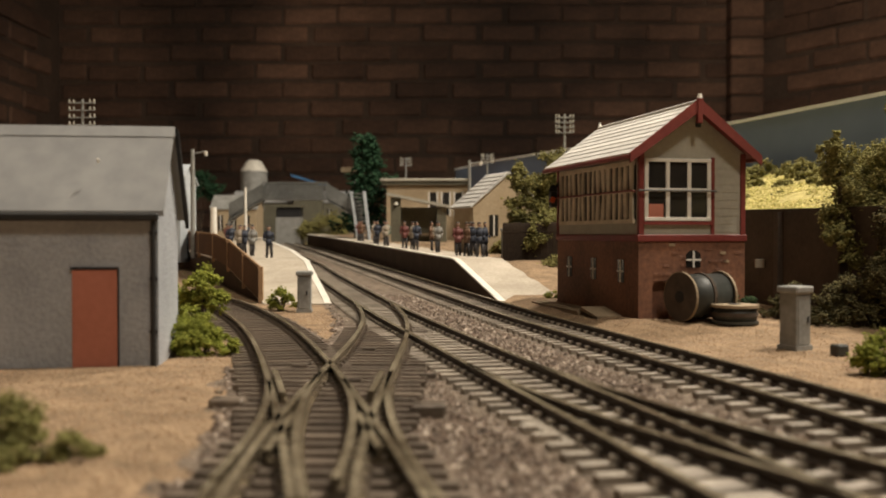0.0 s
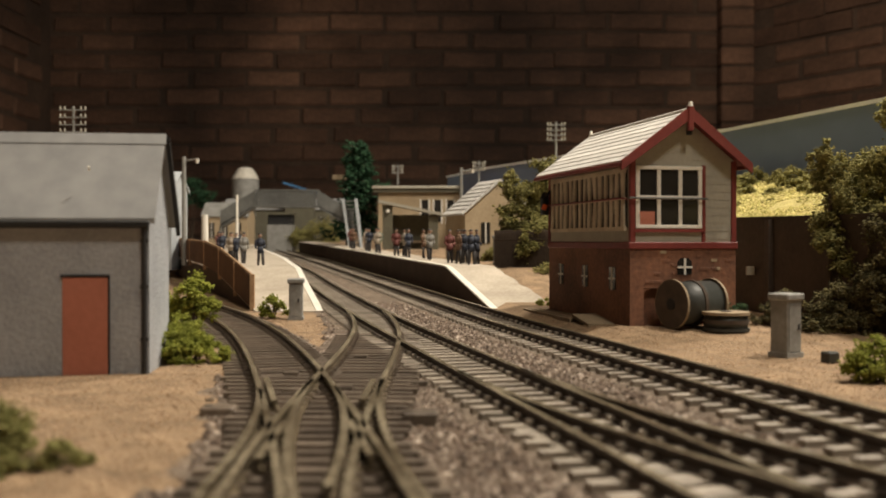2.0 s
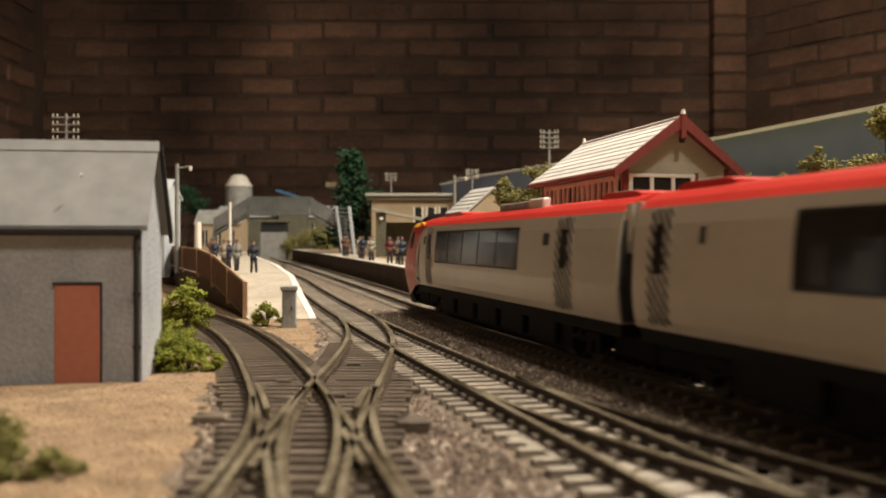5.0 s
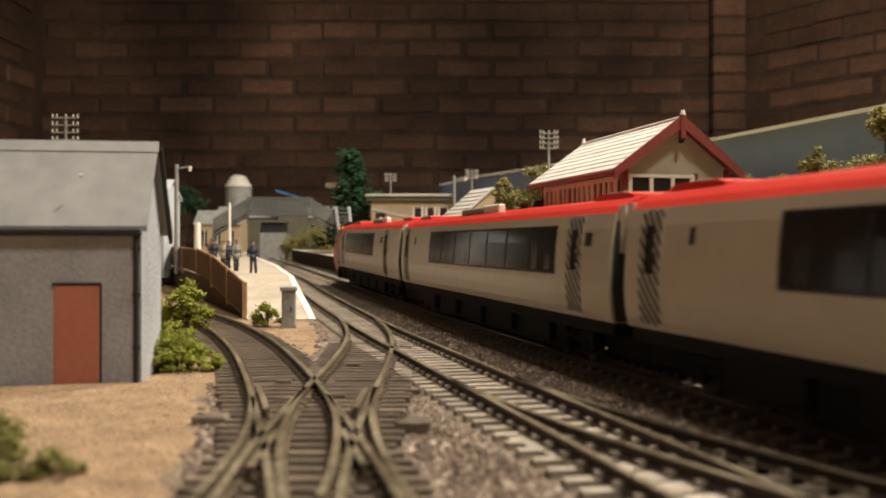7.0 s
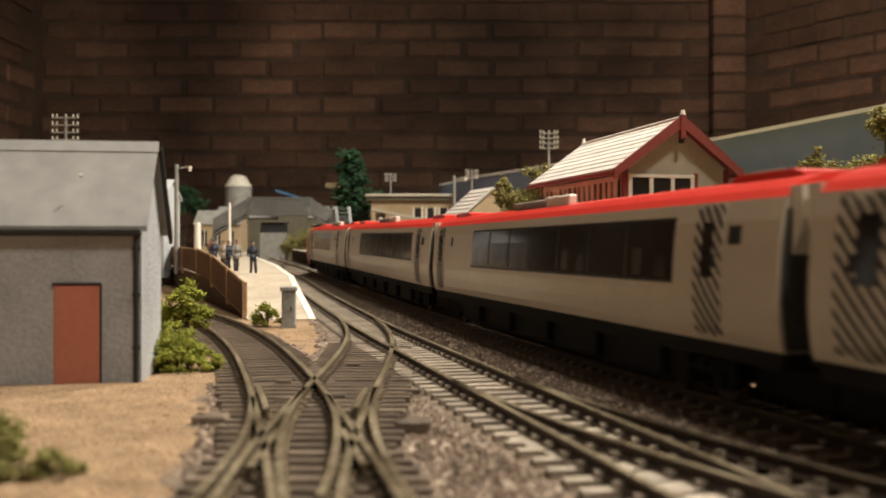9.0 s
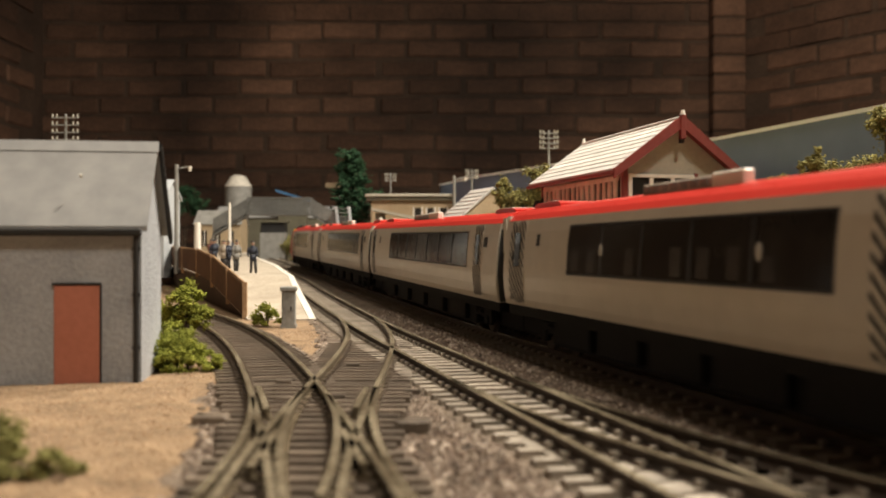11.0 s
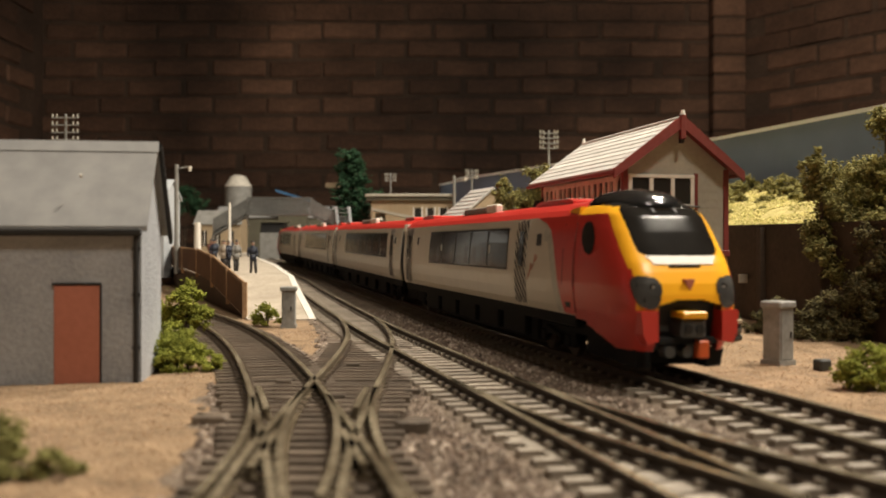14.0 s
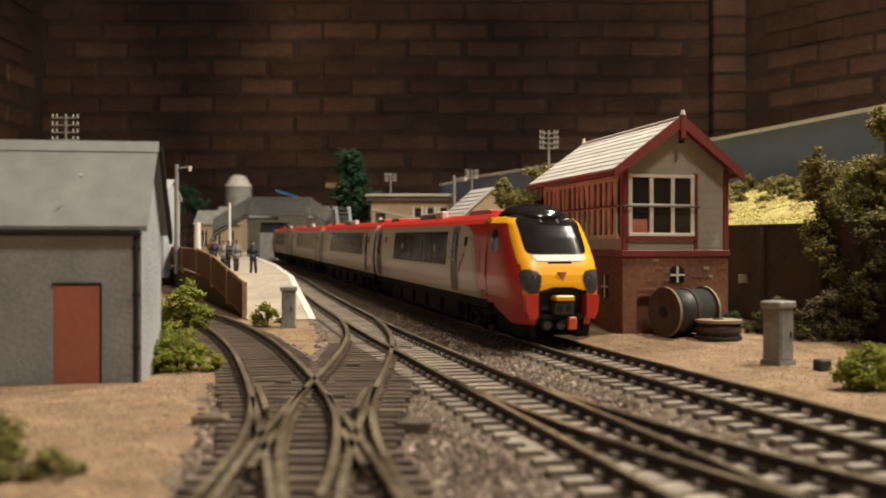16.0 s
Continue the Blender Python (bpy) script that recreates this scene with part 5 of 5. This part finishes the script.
def coach_common(ob, x0, x1, sides, pod, panel, red_pods, flank):
    """sides: for each side its windows, striped doors and small windows, as stretches along the coach."""
    prof = [(z, -w) for z, w in reversed(SIDE)] + [(z, w) for z, w in SIDE]
    body = part("body", loft(prof, x0, x1, True), M_SILVER, ob, "warm grey coach bodyside", smooth=False)
    crown = [(45.4, -15.5)] + [(z, -w) for z, w in CROWN[1:]] + [(z, w) for z, w in reversed(CROWN[1:])] + [(45.4, 15.5)]
    roof = part("roof", loft(crown, x0, x1, True), M_TRAINRED, ob, "bright red roof", smooth=False)
    for s, (windows, doors, squares) in sides.items():
        for a, b in windows:
            w = part("window_band", skin(a, b, 27.6, 41.8, s, 0.25), M_WINDOW, ob, "dark window band")
            part("window_rim", skin(a - 0.7, b + 0.7, 26.9, 42.5, s, 0.16), M_BLACK, w)
            n = max(2, int((b - a) / 24))
            for k in range(1, n):
                x = a + (b - a) * k / n
                part("window_pillar", skin(x - 0.7, x + 0.7, 28.0, 41.4, s, 0.34), M_BLACK, w)
            for k in range(n * 2):
                x = a + (b - a) * (k + 0.5) / (n * 2)
                tall = random.uniform(32.5, 35.5)
                if random.random() < 0.75:
                    part("seat_back", skin(x - 3.0, x + 2.2, 28.4, tall, s, 0.29), M_SEAT, w)
        for a, b in doors:
            stripes(ob, a, b, s, -s)
        for a, b in squares:
            part("small_window", skin(a, b, 36.0, 40.0, s, 0.3), M_BLACK, ob)
    part("lower_seam", boxed(x0 + 1, x1 - 1, -17.62, 17.62, 20.9, 21.1), M_SILVER, ob)
    part("underframe", boxed(x0 + 42, x1 - 42, -13.5, 13.5, 2.6, 14.8, 0.6), M_UNDER, ob, "black underframe equipment")
    part("sole_bar", boxed(x0 + 1, x1 - 1, -15.8, 15.8, 10.8, 14.9, 0.4), M_UNDER, ob)
    for k in range(5):
        c = x0 + 52 + k * (x1 - x0 - 120) / 4.2
        for s in (-1, 1):
            part("equipment_box", boxed(c, c + 26, s * 14.4 - 1.4, s * 14.4 + 1.4, 4.0, 12, 0.5), M_UNDER, ob)
    lo, hi = sorted((flank * 5.4, flank * 8.4))      # the pods stand along one flank of the roof
    rp = part("roof_pod", boxed(pod[0], pod[1], lo, hi, 48.6, 52.7, 0.4), M_PODGREY, roof, "weathered grey roof pod")
    for k in range(7):
        c = pod[0] + (pod[1] - pod[0]) * (k + 0.5) / 7
        part("pod_grille", boxed(c - 1.8, c + 1.8, flank * 8.4 - 0.25, flank * 8.4 + 0.25, 50.2, 52.2, 0.1), M_GREY, rp)
    part("pod_panel", boxed(panel[0], panel[1], lo, hi, 48.8, 53.3, 0.5), M_DOORWHITE, roof, "white roof panel")
    for a, b in red_pods:
        fair = part("roof_fairing", prism(bmesh.new(), [(a, 48.5), (b, 48.5), (b, 51.0), (b - 4, 51.9), (a + 4, 51.9), (a, 51.0)], "y", -7.5, 7.5), M_TRAINRED, roof, "raised red roof fairing")
        part("fairing_grille", boxed(a + 8, b - 8, -6.8, 6.8, 51.7, 52.2, 0.2), M_PODGREY, fair)
    for k in range(10):
        c = x0 + 12 + k * (x1 - x0 - 24) / 9
        part("roof_rib", boxed(c - 0.3, c + 0.3, -13, 13, 47.8, 48.0), M_TRAINRED, roof)
    return body


def gangway(ob, x, s):
    part("gangway", boxed(min(x, x + s * 3.6), max(x, x + s * 4.8), -11, 11, 12, 46, 0.6), M_BLACK, ob, "black corridor connection")
    part("end_panel", prism(bmesh.new(), [(-16.0, 15.0), (16.0, 15.0), (17.2, 25.0), (16.7, 36.0), (15.6, 43.0), (-15.6, 43.0), (-16.7, 36.0), (-17.2, 25.0)], "x", x, x + s * 0.6), M_COUPLER, ob, "dark grey coach end")
    part("end_fairing", prism(bmesh.new(), [(x, 47.4), (x + s * 4.0, 47.4), (x + s * 4.0, 41.0), (x + s * 0.8, 34.0), (x, 34.0)], "y", -14.9, 14.9), M_WHITE, ob, "white fairing at the coach end")


def middle_coach(name, label):
    ob = thing(name, Matrix.Identity(4), label, "railway coach", "coaches of the train")
    mirror = ([(-75, 102)], [(113, 124.5), (-136.5, -125)], [(127, 131.5)])
    coach_common(ob, -145.5, 145.5, {1: ([(-102, 75)], [(-124.5, -113), (125, 136.5)], [(-131.5, -127), (109, 111)]), -1: mirror}, (9, 45), (-13, 9), [(-139, -112), (112, 139)], 1)
    for s in (-1, 1):
        gangway(ob, s * 145.5, s)
        # dark block added below the coach end, standing in for shade there
        part("end_filler", boxed(min(s * 122, s * 150), max(s * 122, s * 150), -8, 8, 3.4, 11.5, 0.6), M_UNDER, ob)
        bogie(ob, s * 104)
    return ob


def nose_x(z):
    """How far the cab front reaches at a height."""
    prof = [(5.0, 36.5), (9.0, 38.6), (16.0, 40.4), (20.0, 40.8), (23.0, 40.5), (26.0, 39.7), (29.0, 38.2), (31.5, 36.6), (34.0, 34.5), (40.0, 29.6), (44.5, 25.7), (47.0, 22.8), (49.2, 18.0), (50.8, 10.0), (51.4, 1.0)]
    for (za, xa), (zb, xb) in zip(prof, prof[1:]):
        if z <= zb:
            return xa + (xb - xa) * (z - za) / (zb - za)
    return prof[-1][1]


def cab(ob, x0):
    """The rounded cab: red shell, yellow front, black screen and dome, sorted from one skin into parts."""
    NZ, NF = 110, 190
    zs = [7.6 + (51.4 - 7.6) * (i / NZ) ** 0.92 for i in range(NZ + 1)]
    grid = []
    for z in zs:
        w = half_width(max(z, 14.6))
        if z > 50.6:
            w = max(0.6, 2.6 * (51.4 - z) / 0.8)
        if z < 14.6:
            w = 16.4 - (14.6 - z) * 0.2
        row = []
        for j in range(NF + 1):
            a = math.pi * j / NF
            a -= 0.30 * math.sin(2 * a) * 0.5
            c, s = math.cos(a), math.sin(a)
            y = w * math.copysign(abs(c) ** 0.36, c)
            x = nose_x(z) * abs(s) ** 0.36
            y *= 1 + 0.02 * (x / 38) ** 2
            row.append(Vector((x0 + x, y, z)))
        grid.append(row)
    kinds = {}
    for i in range(NZ):
        for j in range(NF):
            p = (grid[i][j] + grid[i + 1][j] + grid[i][j + 1] + grid[i + 1][j + 1]) / 4
            x, y, z = p.x - x0, abs(p.y), p.z
            back = nose_x(z) - x
            if z < 15.2 - 7.6 * min(1, max(0, (x + 1) / 27)):
                continue
            k = "red"
            if z > 47.4 and y < 12.6 and x > -1:
                k = "dome"
            elif z > 45.6 and y < 15.4:
                k = "yellow"
            elif z >= 18.8 and back < 3.4 + max(0, z - 30) * 0.09 and y < 14.6 + (0.9 if z > 30 else 0.0):
                k = "yellow"
            su, sv = y / (12.1 + (z - 33.2) * 0.03), abs(z - 40.6) / 7.3
            if k in ("yellow", "dome") and x > 8 and su ** 7 + sv ** 7 < 1:
                k = "screen"
            # white strip painted as the highlight on the ledge below the screen
            if k == "yellow" and 31.1 < z < 33.3 and y < 10.6 - (33.3 - z) * 0.9:
                k = "lip"
            ly, lz = (y - 11.8) / (3.4 + (z - 23.2) * 0.16), (z - 23.6 - (y - 11.8) * 0.12) / 4.3
            if abs(ly) ** 3 + abs(lz) ** 3 < 1 and back < 12:
                k = "lamp_a" if p.y > 0 else "lamp_b"
            if z < 21.6 - 0.016 * y * y and y < 9.4 and back < 12:
                k = "dark"
            kinds.setdefault(k, []).append((i, j))
    names = {"red": ("cab_shell", M_TRAINRED, "red cab side"), "yellow": ("front_panel", M_YELLOW, "warning yellow front"), "screen": ("windscreen", M_SCREEN, "glossy black windscreen"),
             "dome": ("cab_dome", M_GLOSSBLACK, "gloss black cab roof"), "dark": ("coupler_recess", M_BLACK, "black coupler recess"), "lip": ("screen_lip", M_WHITE, "painted highlight on the ledge under the windscreen"),
             "lamp_a": ("headlamp", M_LENS, "grey three-lens headlamp"), "lamp_b": ("headlamp", M_LENS, "grey three-lens headlamp")}
    for k, cells in kinds.items():
        used, verts, faces = {}, [], []
        for i, j in cells:
            q = []
            for a, b in ((i, j), (i, j + 1), (i + 1, j + 1), (i + 1, j)):
                if (a, b) not in used:
                    used[(a, b)] = len(verts)
                    p = grid[a][b].copy()
                    p.x += {"dark": -4.0, "screen": 0.12, "lip": 0.3}.get(k, 0.25 if k[:4] == "lamp" else 0.0)
                    verts.append(tuple(p))
                q.append(used[(a, b)])
            faces.append(tuple(q))
        nm, mt, lb = names[k]
        made = raw(nm, verts, faces, mt, ob, lb, True)
        if k[:4] == "lamp":
            s = 1 if k == "lamp_a" else -1
            for dy, dz in ((-1.6, 1.6), (1.5, 1.9), (0.1, -1.9)):
                y, z = 12.0 + dy, 23.4 + dz
                xx = x0 + nose_x(z) * (1 - (y / 16.9) ** 5.5) ** 0.18
                part("lens", rodded((xx - 0.6, s * y, z), (xx + 0.35, s * y, z), 1.2, 1.05, 14), M_GLOSSBLACK, made)
                # small silver disc set on the lens as a painted glint
                part("lens_glint", rodded((xx + 0.3, s * y, z), (xx + 0.45, s * y, z), 0.5, 0.4, 10), M_TIN, made)
    part("cab_floor", boxed(x0 - 10, x0 + 32, -13, 13, 8.4, 12), M_UNDER, ob)
    # dark block added to hide lit ground where only shade lies
    part("shade_filler", boxed(x0 - 4, x0 + 28, -11, 11, 2.6, 9, 0.6), M_UNDER, ob)
    for s in (-1, 1):
        part("skirt_block", prism(bmesh.new(), [(s * 9.4, 10.6), (s * 12.6, 9.8), (s * 13.9, 12.6), (s * 14.4, 18.2), (s * 14.0, 18.8), (s * 9.4, 18.8)], "x", x0 + 31, x0 + 40.8), M_TRAINRED, ob, "bright red corner block")
        part("skirt_foot", prism(bmesh.new(), [(s * 8.2, 2.6), (s * 12.6, 2.8), (s * 13.6, 7.8), (s * 8.4, 7.8)], "x", x0 + 22, x0 + 34.5), M_UNDER, ob)
        bm = bmesh.new()
        ring = [bm.verts.new((x0 + 11.2 + 5.0 * math.cos(k * 0.3927) + 1.2 * math.sin(-k * 0.3927), s * (half_width(38.4 + 5.0 * math.sin(k * 0.3927)) + 0.2), 38.4 + 5.0 * math.sin(k * 0.3927))) for k in range(16)]
        hub = bm.verts.new((x0 + 11.2, s * (half_width(38.4) + 0.2), 38.4))
        for k in range(16):
            bm.faces.new((ring[k], ring[(k + 1) % 16], hub))
        part("cab_window", bm, M_WINDOW, ob, "dark rounded cab side window")
        for xx in (x0 - 8, x0 + 1):
            part("cab_door_edge", skin(xx, xx + 0.5, 16, 43, s, 0.3), M_MAROON, ob)
        part("door_step", skin(x0 - 6, x0 - 2, 17, 18.6, s, 0.35), M_BLACK, ob)
        part("wiper", rodded((x0 + 24.8, s * 3.4 + 0.6, 45.0), (x0 + 21.4, s * 3.4, 48.0), 0.8), M_BLACK, ob)
    cp = part("coupler", boxed(x0 + 31, x0 + 42.5, -3.6, 3.6, 11.6, 16.4, 0.5), M_COUPLER, ob, "grey automatic coupler")
    part("coupler_bar", boxed(x0 + 33, x0 + 43.4, -3.6, 3.6, 16.7, 18.6, 0.3), M_YELLOW, cp)
    part("coupler_neck", boxed(x0 + 30, x0 + 36, -7.2, -3.8, 12.6, 18.0, 0.4), M_COUPLER, cp)
    part("coupler_shelf", boxed(x0 + 30, x0 + 39, -8.6, 8.6, 9.4, 11.4, 0.4), M_UNDER, cp)
    for s in (-1, 1):
        part("coupler_socket", rodded((x0 + 42.3, s * 1.7, 14), (x0 + 43.0, s * 1.7, 14), 1.3), M_BLACK, cp)
        part("hose", rodded((x0 + 36, -3.0 + s * 2.6, 7.6), (x0 + 40, -3.0 + s * 2.6, 7.6), 1.6), M_COUPLER, cp)
        part("buffer_box", boxed(x0 + 32, x0 + 35, s * 6.0 - 1.4, s * 6.0 + 1.4, 9, 14), M_UNDER, cp)
    part("orange_tag", boxed(x0 + 38, x0 + 41, 2.2, 5.6, 5.8, 10.6, 0.4), M_ORANGE, cp)
    part("emblem", prism(bmesh.new(), [(-1.7, 27.2), (0.2, 24.0), (1.7, 27.2)], "x", x0 + 37.0, x0 + 40.25), M_MARK, ob)
    part("lip_slot", boxed(x0 + 34, x0 + 37.6, -4.6, 4.6, 30.3, 30.9), M_BLACK, ob)
    bm = bmesh.new()
    bmesh.ops.create_uvsphere(bm, u_segments=36, v_segments=20, radius=1.0)
    for v in bm.verts:
        v.co = Vector((x0 + 6.0 + v.co.x * (18.0 if v.co.x > 0 else 20), math.copysign(abs(v.co.y) ** 0.75, v.co.y) * 12.6, 46.9 + max(v.co.z, -0.2) * 6.2))
    part("dome_cowl", bm, M_GLOSSBLACK, ob, "bulging gloss black cowl over the cab", smooth=True)


def driving_coach(name, label, panel, flank):
    ob = thing(name, Matrix.Identity(4), label, "railway coach", "coaches of the train")
    coach_common(ob, -145.5, 112, {1: ([(-59, 68)], [(-112.5, -98), (75, 88)], [(-91, -86), (91, 94)]), -1: ([(-80, 47)], [(57, 69.5), (-138, -122)], [(79, 83), (-109.5, -107)])},
                 (-46.5, -10.5), panel, [(52, 88), (-139, -112)], flank)
    cab(ob, 112)
    for s in (-1, 1):
        g = []                                 # red sweep with a pale edge, from the roof down to the sill
        curve = ((14.9, 104.0), (20, 102.2), (26, 99.8), (32, 97.4), (37, 95.0), (40.5, 92.2), (43, 87.5), (44.6, 81.5), (45.4, 76.0)) if s < 0 else \
                ((14.9, 113.0), (20, 112.6), (26, 112.0), (32, 110.8), (37, 107.6), (40.5, 104.0), (43, 99.5), (44.6, 95.0), (45.4, 91.0))
        for zz in range(25):
            z = 14.9 + 30.5 * zz / 24
            for (za, xa), (zb, xb) in zip(curve, curve[1:]):
                if za <= z <= zb + 1e-6:
                    g.append((z, xa + (xb - xa) * (z - za) / (zb - za)))
                    break
        for width, proud, mt, nm in ((5.2, 0.14, M_LIGHTGREY, "pale_sweep"), (0.0, 0.22, M_TRAINRED, "red_sweep")):
            bm = bmesh.new()
            rows = [[bm.verts.new((x, s * (half_width(z) + proud), z)) for x in (lean - width * min(1, (46.5 - z) / 8), 113.2)] for z, lean in g]
            for a, b in zip(rows, rows[1:]):
                bm.faces.new((a[0], a[1], b[1], b[0]))
            part(nm, bm, mt, ob)
        if s < 0:
            part("vent_plate", skin(86, 92, 37.4, 41.4, s, 0.26), M_LIGHTGREY, ob)
            # two pale ovals laid on the window band
            for xx in (-55.6, 23.2):
                part("pale_oval", prism(bmesh.new(), [(xx + 1.0 + 1.0 * math.cos(k * 0.5236), 34.4 + 1.9 * math.sin(k * 0.5236)) for k in range(12)], "y", -17.0, -17.72), M_LIGHTGREY, ob, "pale oval on the window")
        part("cantrail_stripe", prism(bmesh.new(), [(103.5, 46.7), (112.4, 45.6), (112.4, 48.0), (106, 47.5)], "y", s * 10.0, s * 15.1), M_YELLOW, ob, "yellow stripe along the roof edge")
        for k in range(5):
            part("tail_mark", skin(71 + k * 1.9, 71.5 + k * 1.9, 24.5 + k * 1.6, 26.4 + k * 1.6 + (k % 2) * 2, s, 0.2, slant=1.2), M_MARK, ob)
    gangway(ob, -145.5, -1)
    # dark filler added below the inner end, in place of shade
    part("end_filler", boxed(-150, -122, -8, 8, 3.4, 11.5, 0.6), M_UNDER, ob)
    bogie(ob, -104)
    bogie(ob, 84)
    return ob


PITCH = 292.0          # coach length, as a step along y


def on_line(y, half=104.0):
    """The pose of a coach whose middle is at y on the main line: both bogies on the track."""
    d = half / 1.031
    p, q = Vector((line_a(y - d), y - d, rise(y - d))), Vector((line_a(y + d), y + d, rise(y + d)))
    c, u = (p + q) / 2, (q - p)
    return Matrix.Translation(c * MM) @ Matrix.Rotation(math.atan2(u.y, u.x), 4, "Z") @ Matrix.Rotation(-math.atan2(u.z, u.xy.length), 4, "Y")


REAR = driving_coach("railway_coach", "rear driving coach with yellow front and red cab", (-10.2, 4), -1)
MID1 = middle_coach("railway_coach", "warm grey middle coach with red roof")
MID2 = copy_thing(MID1, Matrix.Identity(4))
LEAD = driving_coach("railway_coach", "leading driving coach with red cab and grey side", (-62, -46.8), 1)

# the rear coupling's place along the line at each time
TRAVEL = [(0.0, -1178), (1.0, -1009), (2.0, -838), (2.9, -684), (3.6, -558), (4.1, -476), (5.0, -332), (5.7, -219), (6.4, -109), (7.0, -34),
          (7.8, 55), (8.6, 138), (9.2, 201), (10.3, 302), (11.4, 393), (12.0, 430), (12.4, 455.8), (12.8, 479.8), (13.4, 513), (14.2, 553), (15.0, 592), (15.5, 613), (16.0, 634)]


def motions():
    times = [k * 0.25 for k in range(65)]
    ts, ys = [a for a, _ in TRAVEL], [b for _, b in TRAVEL]
    smooth = np.interp(np.arange(0, 16.001, 0.05), ts, ys)
    pad = np.concatenate([smooth[0] + (smooth[1] - smooth[0]) * np.arange(-8, 0), smooth, smooth[-1] + (smooth[-1] - smooth[-2]) * np.arange(1, 9)])
    soft = np.convolve(pad, np.ones(17) / 17, "valid")
    for ob, shift, turn in ((REAR, -PITCH / 2, 180), (MID1, PITCH / 2, 0), (MID2, PITCH * 1.5, 0), (LEAD, PITCH * 2.5, 0)):
        rows = []
        for t in times:
            y = float(np.interp(t, np.arange(0, 16.001, 0.05), soft)) + shift
            rows.append((t, on_line(y) @ Matrix.Rotation(radians(turn), 4, "Z")))
        walk(ob, rows)


# ---------------------------------------------------------------- loose ballast and grit
def scatter(name, count, where, pick, size, material, label):
    verts, faces, made = [], [], 0
    x0, x1, y0, y1 = where
    for _ in range(count * 4):
        if made >= count:
            break
        y = y0 + (y1 - y0) * random.random() ** 1.5
        x = random.uniform(x0, x1)
        if not pick(x, y):
            continue
        made += 1
        lump(verts, faces, (x, y, ground_height(x, y) + 0.35 * size), size * random.uniform(0.5, 1.25), (OCT_V, OCT_F), 0.4, 0.75)
    tagged(raw(name, verts, faces, material, None, label), kind="stuff")


def clear_of_rails(x, y):
    if sandy(x, y) or x < siding(y) - 30:
        return False
    for fn, y0, y1 in ((line_a, 0, 2000), (line_b, 0, 2000), (siding, 0, 520), (crossover, 0, 470)):
        if y0 < y < y1 and abs(x - fn(y)) < 17.5:
            return False
    return True


scatter("ballast_stones", 15000, (-150, 110, 100, 560), clear_of_rails, 1.0, M_STONE, "loose brown and grey ballast stones")
scatter("shoulder_stones", 7000, (-150, 110, 100, 420), lambda x, y: not sandy(x, y) and not clear_of_rails(x, y) and x > siding(y) - 30, 0.75, M_STONE, "ballast between the sleepers")
scatter("sand_grit", 16000, (-130, 150, 110, 460), lambda x, y: sandy(x, y) and abs(x) < y * 0.55 + 20, 0.3, M_GRIT, "coarse sandy grit")


motions()
